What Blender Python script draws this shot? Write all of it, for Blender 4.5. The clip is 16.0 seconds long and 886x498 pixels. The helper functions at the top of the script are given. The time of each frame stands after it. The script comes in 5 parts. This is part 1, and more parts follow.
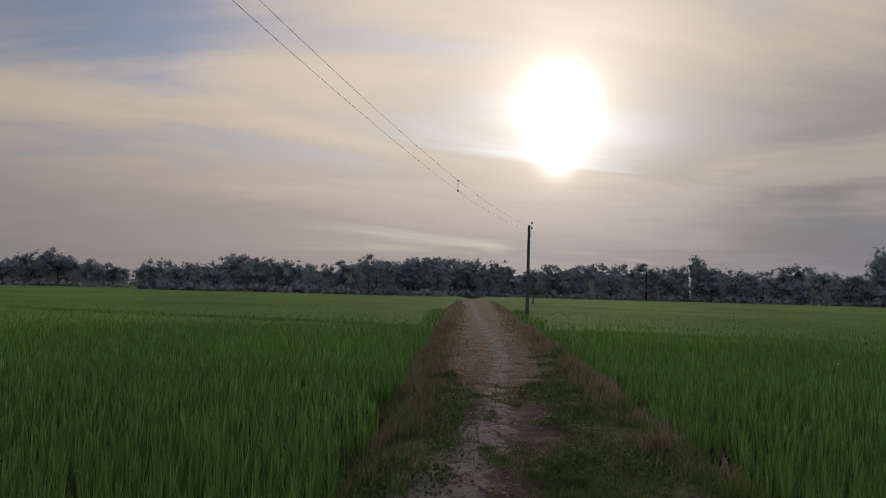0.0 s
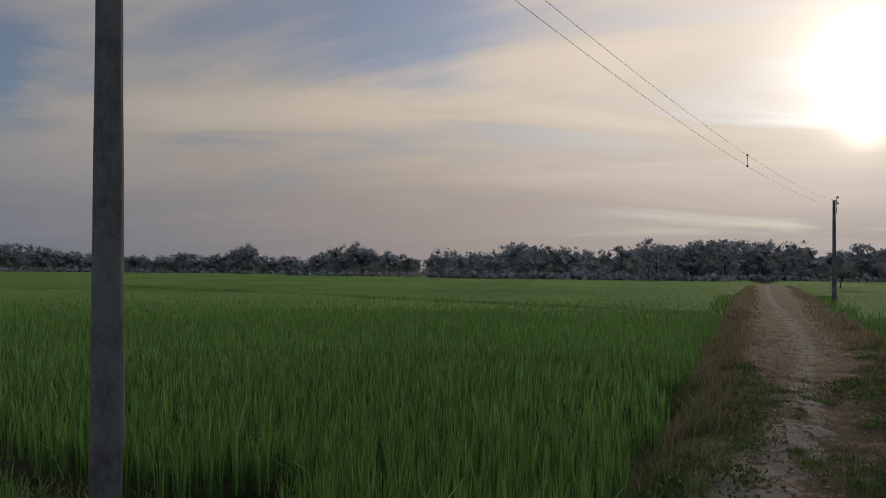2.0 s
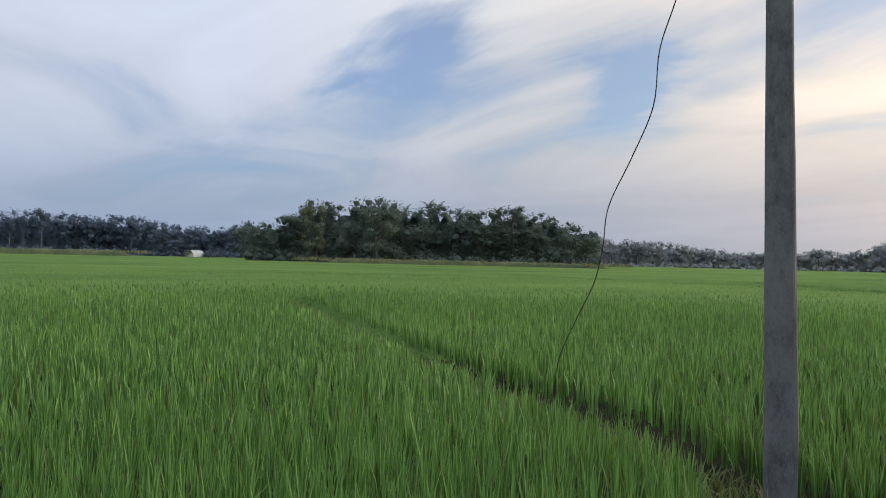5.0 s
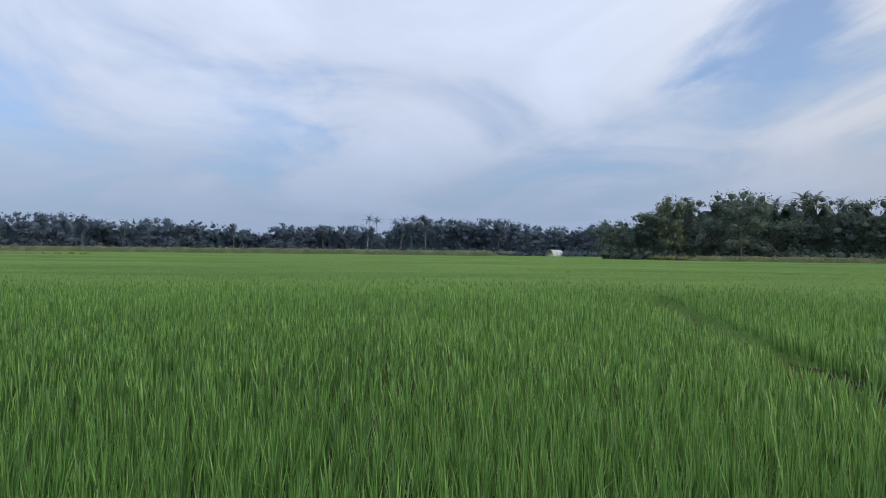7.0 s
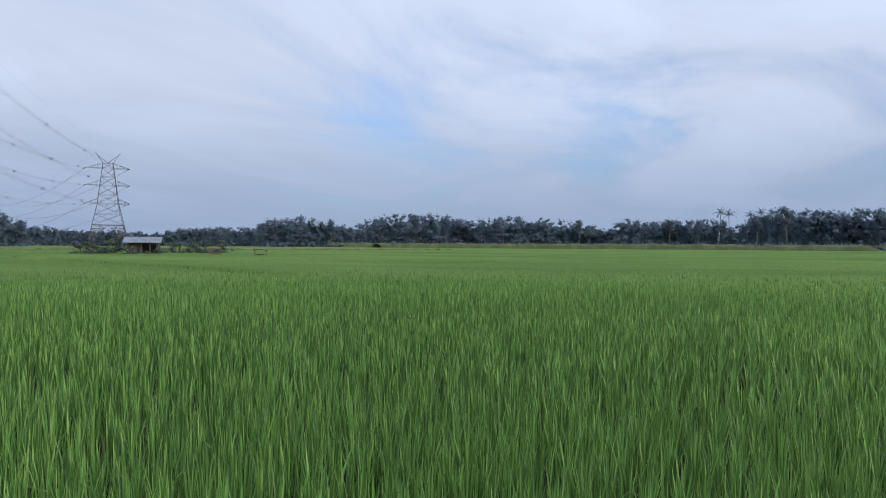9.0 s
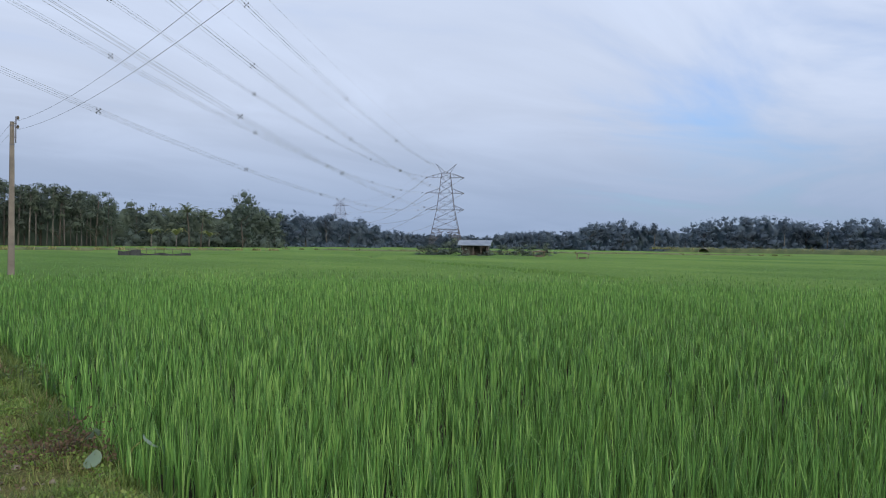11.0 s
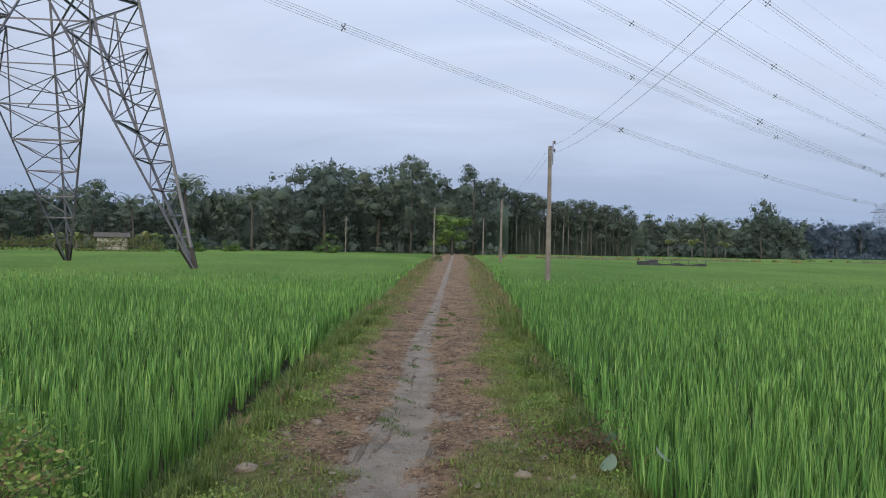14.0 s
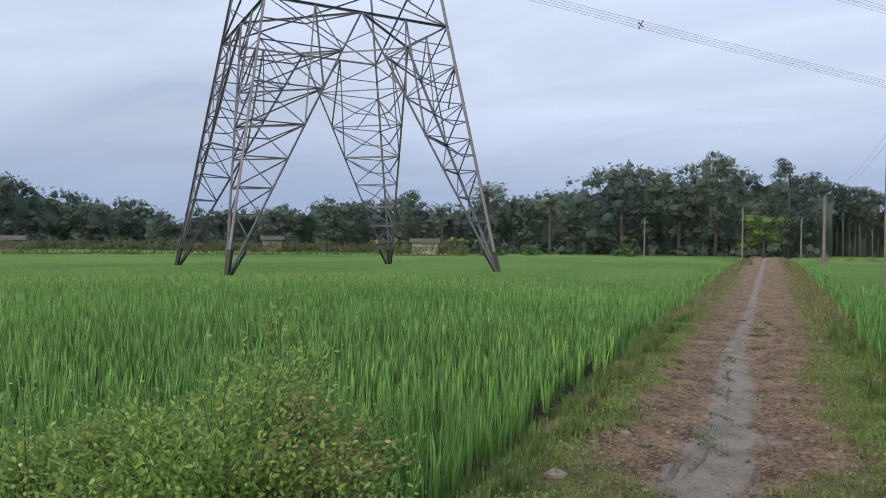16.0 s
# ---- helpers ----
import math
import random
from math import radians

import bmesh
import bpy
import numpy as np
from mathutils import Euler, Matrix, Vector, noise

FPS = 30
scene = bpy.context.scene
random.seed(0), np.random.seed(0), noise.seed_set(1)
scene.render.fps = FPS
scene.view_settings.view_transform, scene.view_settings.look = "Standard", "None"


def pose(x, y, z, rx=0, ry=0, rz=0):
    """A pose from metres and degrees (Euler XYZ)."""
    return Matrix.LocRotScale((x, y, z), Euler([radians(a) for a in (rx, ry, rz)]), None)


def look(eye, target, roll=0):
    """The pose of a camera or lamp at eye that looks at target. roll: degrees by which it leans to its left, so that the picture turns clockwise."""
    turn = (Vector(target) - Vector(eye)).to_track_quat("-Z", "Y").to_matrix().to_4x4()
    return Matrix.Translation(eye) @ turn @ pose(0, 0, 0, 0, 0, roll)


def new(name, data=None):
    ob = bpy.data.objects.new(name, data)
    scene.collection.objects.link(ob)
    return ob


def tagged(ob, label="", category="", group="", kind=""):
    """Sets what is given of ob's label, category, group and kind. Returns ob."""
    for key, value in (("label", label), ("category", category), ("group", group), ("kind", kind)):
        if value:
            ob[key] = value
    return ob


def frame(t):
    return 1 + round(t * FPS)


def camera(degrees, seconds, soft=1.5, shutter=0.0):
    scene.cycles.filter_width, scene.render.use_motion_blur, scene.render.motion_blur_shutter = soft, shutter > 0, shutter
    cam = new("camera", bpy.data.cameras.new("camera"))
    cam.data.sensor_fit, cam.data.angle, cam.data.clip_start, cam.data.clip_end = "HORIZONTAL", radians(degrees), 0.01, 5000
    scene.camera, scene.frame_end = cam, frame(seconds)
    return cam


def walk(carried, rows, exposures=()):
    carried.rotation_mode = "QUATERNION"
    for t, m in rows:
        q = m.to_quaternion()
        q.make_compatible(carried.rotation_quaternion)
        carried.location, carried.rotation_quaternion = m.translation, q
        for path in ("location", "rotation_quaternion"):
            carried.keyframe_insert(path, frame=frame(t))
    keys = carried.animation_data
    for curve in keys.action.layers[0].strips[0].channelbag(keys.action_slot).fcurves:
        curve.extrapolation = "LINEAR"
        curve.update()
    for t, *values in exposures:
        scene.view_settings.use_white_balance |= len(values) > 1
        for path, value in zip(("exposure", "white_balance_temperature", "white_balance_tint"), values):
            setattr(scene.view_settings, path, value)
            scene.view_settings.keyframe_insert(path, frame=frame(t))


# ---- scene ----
# ---- camera and walk ----
cam = camera(61.9, 16.0, soft=1.0)
ROWS = (
    (0.0, 0.27, 0.02, -8.49, 3.25, -1.49), (0.5, 0.27, 0.04, -3.89, 2.89, -1.25), (1.0, 0.27, 0.07, 1.73, 2.46, -1.06),
    (1.5, 0.275, 0.13, 7.14, 2.06, -0.70), (2.0, 0.215, 0.16, 12.78, 1.81, -0.62), (2.5, 0.11, 0.145, 18.30, 1.73, -0.50),
    (3.0, 0.02, 0.11, 26.43, 1.64, -0.61), (3.5, -0.06, 0.09, 35.86, 1.41, -0.96), (4.0, -0.10, 0.07, 44.75, 1.12, -1.27),
    (4.2, -0.10, 0.07, 47.95, 1.03, -1.30), (6.3, 0.00, 0.13, 76.42, 0.33, -0.88), (6.5, 0.01, 0.14, 79.51, 0.27, -0.74),
    (7.0, 0.00, 0.14, 86.21, 0.17, -0.66), (7.5, -0.05, 0.12, 93.17, -0.03, -0.61), (8.0, -0.07, 0.10, 100.43, -0.28, -0.55),
    (8.2, -0.07, 0.10, 103.09, -0.31, -0.50), (10.3, 0.00, 0.13, 127.66, -0.38, -0.42), (10.5, 0.00, 0.12, 130.38, -0.36, -0.52),
    (11.0, -0.03, 0.07, 137.06, -0.33, -0.79), (11.5, -0.05, 0.02, 142.91, -0.31, -0.90), (12.0, -0.07, 0.00, 148.83, -0.26, -0.95),
    (12.5, -0.10, -0.03, 154.84, -0.19, -1.00), (13.0, -0.12, -0.08, 162.11, -0.25, -1.06), (13.5, -0.12, -0.12, 169.62, -0.25, -1.14),
    (14.0, -0.12, -0.13, 175.55, -0.18, -1.17), (14.5, -0.11, -0.17, 181.49, -0.13, -1.06), (15.0, -0.08, -0.18, 187.90, -0.26, -0.81),
    (15.5, -0.06, -0.22, 193.80, -0.30, -0.69), (16.0, -0.03, -0.27, 198.26, -0.27, -0.66))
EYE_Z = 1.5
walk(cam, [(t, pose(x, y, EYE_Z, 90 + p, r, a)) for t, x, y, a, p, r in ROWS],
     exposures=((0.0, -1.32, 6680, 12), (1.5, -1.27, 6700, 12), (2.0, -1.18, 6800, 11), (2.5, -0.97, 6950, 10), (3.0, -0.63, 7000, 10), (3.5, -0.24, 7000, 10), (4.0, 0.02, 6950, 10), (4.5, 0.10, 6850, 10), (6.5, 0.19, 6520, 10), (10.5, 0.22, 6380, 10), (14.0, 0.28, 6380, 10), (16.0, 0.36, 6420, 10)))

# ---- world and sun ----
SUN_AZ, SUN_EL = -17.1, 14.4
SUN_DIR = Vector((-math.sin(radians(SUN_AZ)) * math.cos(radians(SUN_EL)), math.cos(radians(SUN_AZ)) * math.cos(radians(SUN_EL)), math.sin(radians(SUN_EL))))


# bearings of the clearer stretches: direction, narrowness, depth
CLEARINGS = (((-0.925, -0.36, 0.09), 24.0, 0.10), ((0.55, -0.80, 0.24), 22.0, 0.03), ((-0.255, 0.912, 0.34), 170.0, 0.14), ((-0.83, 0.48, 0.28), 380.0, 0.22),
             ((-0.70, 0.68, 0.225), 500.0, 0.18), ((-0.978, -0.155, 0.137), 260.0, 0.16), ((-0.875, 0.413, 0.252), 420.0, 0.12), ((-0.880, -0.460, 0.100), 120.0, 0.08))
LOW_GAP = (SUN_DIR - Vector((0.0, 0.0, 0.045))).normalized()
TAIL = (SUN_DIR - Vector((0.0, 0.0, 0.075))).normalized()


class Nodes:
    """Short hand for building node trees."""

    def __init__(self, tree):
        self.tree = tree
        tree.nodes.clear()

    def add(self, kind, inputs=None, operation=None, clamp=False, uv_map=None):
        node = self.tree.nodes.new(kind)
        if operation:
            node.operation = operation
        if clamp:
            node.use_clamp = True
        if uv_map:
            node.uv_map = uv_map
        for key, value in (inputs or {}).items():
            self.put(node.inputs[key], value)
        return node

    def put(self, socket, value):
        if isinstance(value, bpy.types.NodeSocket):
            self.tree.links.new(value, socket)
        else:
            socket.default_value = value

    def math(self, op, a, b=0.0, c=0.0, clamp=False):
        return self.add("ShaderNodeMath", {0: a, 1: b, 2: c}, operation=op, clamp=clamp).outputs[0]

    def vmath(self, op, a, b=(0, 0, 0)):
        node = self.add("ShaderNodeVectorMath", {0: a, 1: b}, operation=op)
        return node.outputs["Value"] if op in ("DOT_PRODUCT", "LENGTH") else node.outputs[0]

    def step(self, value, lo, hi, out_lo=0.0, out_hi=1.0):
        node = self.add("ShaderNodeMapRange", {0: value, 1: lo, 2: hi, 3: out_lo, 4: out_hi})
        node.interpolation_type = "SMOOTHSTEP"
        return node.outputs[0]

    def mix(self, fac, a, b, blend="MIX"):
        node = self.add("ShaderNodeMix")
        node.data_type, node.blend_type = "RGBA", blend
        for key, value in ((0, fac), (6, a), (7, b)):
            self.put(node.inputs[key], value)
        return node.outputs[2]

    def noise(self, vector, scale, detail=4.0, rough=0.55, distortion=0.0):
        return self.add("ShaderNodeTexNoise", {"Vector": vector, "Scale": scale, "Detail": detail, "Roughness": rough, "Distortion": distortion}).outputs[0]


def rgb(r, g, b):
    return (r, g, b, 1.0)


world = bpy.data.worlds.new("world")
scene.world = world
world.use_nodes = True
n = Nodes(world.node_tree)
way = n.add("ShaderNodeTexCoord").outputs["Generated"]
sep = n.add("ShaderNodeSeparateXYZ", {0: way})
up = n.math("MAXIMUM", sep.outputs[2], 0.0)
sky = n.add("ShaderNodeTexSky")
sky.sky_type, sky.sun_disc, sky.sun_elevation, sky.sun_rotation = "NISHITA", False, radians(SUN_EL), radians(-SUN_AZ)
sky.air_density, sky.dust_density, sky.ozone_density = 1.0, 1.0, 1.0
blue = n.mix(1.0, sky.outputs[0], rgb(0.085, 0.116, 0.180), "MULTIPLY")
to_sun = n.math("MAXIMUM", n.vmath("DOT_PRODUCT", way, SUN_DIR), 0.0)
# a high cloud deck: noise on a flat layer, drawn out along one direction
lift = n.math("ADD", up, 0.10)
flat = n.add("ShaderNodeCombineXYZ", {0: n.math("DIVIDE", sep.outputs[0], lift), 1: n.math("DIVIDE", sep.outputs[1], lift), 2: 0.0}).outputs[0]
turned = n.add("ShaderNodeMapping", {"Vector": flat, "Rotation": (0, 0, radians(-62)), "Scale": (0.52, 1.0, 1.0), "Location": (3.3, 1.4, 0)}).outputs[0]
streaks = n.noise(turned, 0.85, 7.0, 0.54, 0.8)
broad = n.noise(turned, 0.33, 3.0, 0.5, 0.3)
cover = n.math("ADD", n.math("MULTIPLY", streaks, 0.6), n.math("MULTIPLY", broad, 0.4))
warmth = n.math("POWER", to_sun, 3.0)
veil = n.math("ADD", cover, n.math("MULTIPLY", n.vmath("DOT_PRODUCT", way, Vector((-0.35, -0.75, 0.0))), 0.115))
# clearer stretches of sky between the veils
wisp = n.add("ShaderNodeTexNoise", {"Vector": turned, "Scale": 1.6, "Detail": 5.0, "Roughness": 0.6, "Distortion": 0.6}).outputs["Color"]
shift = n.add("ShaderNodeVectorMath", {0: n.vmath("SUBTRACT", wisp, (0.5, 0.5, 0.5)), 1: (0.30, 0.30, 0.16)}, operation="MULTIPLY").outputs[0]
bent_way = n.vmath("NORMALIZE", n.vmath("ADD", way, shift))
for toward, narrow, weight in CLEARINGS:
    spot = n.math("POWER", n.math("MAXIMUM", n.vmath("DOT_PRODUCT", bent_way, Vector(toward).normalized()), 0.0), narrow)
    veil = n.math("SUBTRACT", veil, n.math("MULTIPLY", spot, weight))
mask = n.step(n.math("ADD", veil, n.math("MULTIPLY", warmth, 0.10)), 0.27, 0.50, 0.22, 1.0)
shade = n.step(streaks, 0.32, 0.72, 0.88, 1.08)
cloud = n.mix(warmth, rgb(0.51, 0.578, 0.72), rgb(1.40, 1.25, 1.12))
shade = n.math("MULTIPLY", shade, n.math("ADD", 0.91, n.math("MULTIPLY", up, 0.75)))
cloud = n.mix(1.0, cloud, n.add("ShaderNodeCombineXYZ", {0: shade, 1: shade, 2: shade}).outputs[0], "MULTIPLY")
deck = n.mix(mask, blue, cloud)
aslant = n.math("MULTIPLY", n.math("MULTIPLY", to_sun, n.math("SUBTRACT", 1.0, warmth)), 1.7, clamp=True)
deck = n.mix(1.0, deck, n.mix(aslant, rgb(1, 1, 1), rgb(1.10, 0.975, 0.78)), "MULTIPLY")
# a darker bank of cloud low to the east of the sun
bank_of_cloud = n.math("POWER", n.math("MAXIMUM", n.vmath("DOT_PRODUCT", way, Vector((0.57, 0.81, 0.14))), 0.0), 60.0)
thick = n.math("SUBTRACT", 1.0, n.math("MULTIPLY", bank_of_cloud, n.step(streaks, 0.35, 0.62, 0.62, 0.28)))
far_cloud = n.math("POWER", n.math("MAXIMUM", n.vmath("DOT_PRODUCT", way, Vector((0.58, -0.78, 0.23))), 0.0), 14.0)
thick = n.math("SUBTRACT", thick, n.math("MULTIPLY", far_cloud, 0.17))
deck = n.mix(1.0, deck, n.add("ShaderNodeCombineXYZ", {0: thick, 1: thick, 2: thick}).outputs[0], "MULTIPLY")
low = n.step(sep.outputs[2], 0.0, 0.22, 1.0, 0.0)
low_warmth = n.math("POWER", n.math("MAXIMUM", n.vmath("DOT_PRODUCT", way, Vector((-0.03, 0.995, 0.08))), 0.0), 5.0)
haze = n.mix(low_warmth, rgb(0.235, 0.318, 0.475), rgb(0.60, 0.53, 0.55))
deck = n.mix(n.math("MULTIPLY", low, 0.80), deck, haze)
ragged = n.math("ADD", 0.45, n.math("MULTIPLY", streaks, 1.1))
core = n.math("MULTIPLY", n.math("POWER", to_sun, 1700.0), 7.0)
halo = n.math("ADD", n.math("MULTIPLY", n.math("POWER", to_sun, 230.0), 1.1), n.math("MULTIPLY", n.math("POWER", n.math("MAXIMUM", n.vmath("DOT_PRODUCT", way, LOW_GAP), 0.0), 1500.0), 1.5))
wide = n.math("MULTIPLY", n.math("POWER", to_sun, 14.0), 0.29)
tail = n.math("MULTIPLY", n.math("POWER", n.math("MAXIMUM", n.vmath("DOT_PRODUCT", way, TAIL), 0.0), 5000.0), 2.0)
glow = n.math("MULTIPLY", n.math("ADD", n.math("ADD", n.math("ADD", core, tail), halo), wide), ragged)
deck = n.mix(1.0, deck, n.mix(1.0, rgb(1.0, 0.90, 0.76), n.add("ShaderNodeCombineXYZ", {0: glow, 1: glow, 2: glow}).outputs[0], "MULTIPLY"), "ADD")
n.add("ShaderNodeOutputWorld", {0: n.add("ShaderNodeBackground", {0: deck, 1: 1.0}).outputs[0]})

lamp = bpy.data.lights.new("sun", "SUN")
lamp.energy, lamp.angle, lamp.color = 1.05, radians(12), (1.0, 0.88, 0.72)
new("sun", lamp).matrix_world = look(SUN_DIR * 200, (0, 0, 0))


# ---- materials ----
def material(name):
    mat = bpy.data.materials.new(name)
    mat.use_nodes = True
    return mat, Nodes(mat.node_tree)


def leaf_material(name, dark, mid, light, through_light=0.3, rough=0.55, patch=0.12, gloss=0.35, spread=0.6, haze_sheen=0.0, single=0.55, lit=None, tuft=0.0, shift=0.0):
    """Thin leaves: tone by leaf, by plant and by patch of ground, lit also from behind."""
    mat, k = material(name)
    geo = k.add("ShaderNodeNewGeometry")
    info = k.add("ShaderNodeObjectInfo")
    tone = k.math("ADD", k.math("MULTIPLY", geo.outputs["Random Per Island"], single), k.math("MULTIPLY", k.noise(geo.outputs["Position"], patch, 3.0), 0.75))
    tone = k.math("ADD", tone, k.math("MULTIPLY", k.math("SUBTRACT", info.outputs["Random"], 0.3), spread))
    if tuft:
        tone = k.math("ADD", tone, k.math("MULTIPLY", k.math("SUBTRACT", k.noise(geo.outputs["Position"], 2.6, 2.0), 0.5), tuft))
        tone = k.math("ADD", tone, shift)
    col = k.mix(k.step(tone, 0.25, 0.80), dark, mid)
    col = k.mix(k.step(tone, 0.75, 1.20), col, light)
    # the bluish sheen imitates a thin haze over the leaves
    body = k.add("ShaderNodeBsdfPrincipled", {"Base Color": col, "Roughness": rough, "Specular IOR Level": gloss, "Sheen Weight": haze_sheen, "Sheen Roughness": 0.6, "Sheen Tint": rgb(0.62, 0.78, 1.0)})
    back = k.add("ShaderNodeBsdfTranslucent", {"Color": lit or k.mix(0.5, col, light)})
    k.add("ShaderNodeOutputMaterial", {0: k.add("ShaderNodeMixShader", {0: through_light, 1: body.outputs[0], 2: back.outputs[0]}).outputs[0]})
    return mat


def plain_material(name, a, b, scale=6.0, rough=0.7, metal=0.0, bump=0.2, fine=60.0, spread=0.12, stretch=1.0):
    """Two tones mottled at a coarse and a fine scale, with relief."""
    mat, k = material(name)
    where = k.add("ShaderNodeTexCoord").outputs["Object"]
    where = k.add("ShaderNodeMapping", {"Vector": where, "Scale": (1.0, 1.0, stretch)}).outputs[0]
    coarse = k.noise(where, scale, 5.0, 0.6)
    grain = k.noise(where, fine, 3.0, 0.6)
    tone = k.math("ADD", k.math("MULTIPLY", coarse, 0.7), k.math("MULTIPLY", grain, 0.3))
    tone = k.math("ADD", tone, k.math("MULTIPLY", k.math("SUBTRACT", k.add("ShaderNodeObjectInfo").outputs["Random"], 0.5), spread))
    col = k.mix(k.step(tone, 0.32, 0.68), a, b)
    relief = k.add("ShaderNodeBump", {"Height": tone, "Strength": bump, "Distance": 0.02}).outputs[0]
    body = k.add("ShaderNodeBsdfPrincipled", {"Base Color": col, "Roughness": rough, "Metallic": metal, "Normal": relief})
    k.add("ShaderNodeOutputMaterial", {0: body.outputs[0]})
    return mat


# wide random tone per blade; the darkest blades imitate shaded gaps between plants
RICE = leaf_material("rice_leaf", rgb(0.024, 0.080, 0.026), rgb(0.118, 0.292, 0.078), rgb(0.275, 0.485, 0.145), 0.21, 0.42, 0.09, 0.32, 0.0, 0.0, 1.0, rgb(0.260, 0.420, 0.085), 0.45, -0.24)
GRASS = leaf_material("grass_leaf", rgb(0.040, 0.082, 0.020), rgb(0.100, 0.168, 0.040), rgb(0.230, 0.260, 0.088), 0.25, 0.6, 1.3)
GRASS_DULL = leaf_material("grass_dull", rgb(0.034, 0.070, 0.018), rgb(0.070, 0.125, 0.030), rgb(0.150, 0.185, 0.060), 0.25, 0.6, 1.3)
STRAW = leaf_material("straw_leaf", rgb(0.120, 0.095, 0.055), rgb(0.220, 0.178, 0.105), rgb(0.345, 0.285, 0.175), 0.25, 0.7, 1.5)
# nearer woods: base greyed and blued, with some haze painted in
LEAF = leaf_material("leaf_dark", rgb(0.072, 0.106, 0.096), rgb(0.108, 0.150, 0.122), rgb(0.150, 0.192, 0.138), 0.30, 0.7, 0.2, 0.05, 0.6, 0.06, 0.3)
LEAF_OLIVE = leaf_material("leaf_olive", rgb(0.055, 0.085, 0.045), rgb(0.095, 0.130, 0.065), rgb(0.150, 0.180, 0.090), 0.22, 0.5, 0.2)
LEAF_BRIGHT = leaf_material("leaf_bright", rgb(0.048, 0.105, 0.024), rgb(0.090, 0.180, 0.038), rgb(0.150, 0.250, 0.060), 0.28, 0.5, 0.3)
# far woods: distance haze painted into a blue-grey base colour
LEAF_HAZE_BLUE = leaf_material("leaf_bluish", rgb(0.130, 0.182, 0.250), rgb(0.145, 0.202, 0.268), rgb(0.162, 0.222, 0.276), 0.45, 0.8, 0.1, 0.0, 0.4, 0.0, 0.3)
# sun-side woods: brighter haze painted into a pale grey base colour
LEAF_HAZE_PALE = leaf_material("leaf_dewy", rgb(0.310, 0.345, 0.375), rgb(0.335, 0.370, 0.395), rgb(0.360, 0.395, 0.415), 0.36, 0.8, 0.1, 0.0, 0.4, 0.0, 0.3)
PALM = leaf_material("leaf_palm", rgb(0.046, 0.074, 0.056), rgb(0.076, 0.110, 0.076), rgb(0.115, 0.150, 0.090), 0.22, 0.4, 0.2)
BUSH_LEAF = leaf_material("leaf_bush", rgb(0.080, 0.165, 0.032), rgb(0.230, 0.360, 0.078), rgb(0.460, 0.550, 0.190), 0.28, 0.45, 3.0)
DRY_LEAF = leaf_material("leaf_dried", rgb(0.085, 0.068, 0.034), rgb(0.235, 0.190, 0.090), rgb(0.420, 0.360, 0.190), 0.22, 0.7, 4.0)
BARK = plain_material("bark", rgb(0.036, 0.036, 0.034), rgb(0.082, 0.080, 0.076), 3.0, 0.9, 0.0, 0.6, 30.0)
BARK_PALE = plain_material("bark_pale", rgb(0.085, 0.088, 0.092), rgb(0.165, 0.166, 0.166), 3.0, 0.9, 0.0, 0.5, 30.0)
CONCRETE = plain_material("pole_concrete", rgb(0.060, 0.062, 0.066), rgb(0.185, 0.186, 0.190), 7.0, 0.9, 0.0, 0.7, 80.0, stretch=0.45)
CONCRETE_WARM = plain_material("pole_concrete_warm", rgb(0.112, 0.106, 0.104), rgb(0.205, 0.192, 0.182), 1.6, 0.88, 0.0, 0.4, 40.0)
STEEL = plain_material("galvanised_steel", rgb(0.094, 0.100, 0.132), rgb(0.152, 0.158, 0.198), 0.3, 0.55, 0.2, 0.1, 20.0)
STEEL_DARK = plain_material("tarred_steel", rgb(0.010, 0.010, 0.011), rgb(0.025, 0.025, 0.027), 3.0, 0.6, 0.2, 0.1, 20.0)
WIRE = plain_material("cable", rgb(0.030, 0.030, 0.032), rgb(0.060, 0.060, 0.064), 2.0, 0.5, 0.2, 0.0)
ALU = plain_material("line_conductor", rgb(0.260, 0.270, 0.290), rgb(0.340, 0.350, 0.370), 0.5, 0.6, 0.2, 0.0)
GLASSY = plain_material("insulator_porcelain", rgb(0.080, 0.070, 0.065), rgb(0.140, 0.125, 0.115), 8.0, 0.25, 0.0, 0.0)
STONE = plain_material("stone", rgb(0.120, 0.102, 0.080), rgb(0.235, 0.205, 0.165), 12.0, 0.85, 0.0, 0.6, 90.0)
WHITEWASH = plain_material("whitewash", rgb(0.270, 0.265, 0.245), rgb(0.430, 0.425, 0.405), 1.2, 0.85, 0.0, 0.2, 25.0)
TIN = plain_material("tin_sheet", rgb(0.130, 0.165, 0.215), rgb(0.230, 0.275, 0.335), 0.9, 0.45, 0.4, 0.1, 12.0)
THATCH = plain_material("thatch", rgb(0.085, 0.075, 0.065), rgb(0.160, 0.142, 0.120), 2.0, 0.95, 0.0, 0.6, 30.0)
MUDWALL = plain_material("mud_wall", rgb(0.130, 0.112, 0.094), rgb(0.230, 0.200, 0.170), 1.5, 0.95, 0.0, 0.4, 25.0)
WOOD = plain_material("weathered_wood", rgb(0.100, 0.080, 0.060), rgb(0.210, 0.170, 0.130), 2.5, 0.85, 0.0, 0.4, 35.0)
NET = plain_material("dark_netting", rgb(0.022, 0.028, 0.038), rgb(0.050, 0.060, 0.075), 1.5, 0.7, 0.0, 0.3, 20.0)
PLASTIC = plain_material("pale_plastic_sheet", rgb(0.330, 0.380, 0.440), rgb(0.520, 0.570, 0.620), 0.8, 0.35, 0.0, 0.2, 10.0)


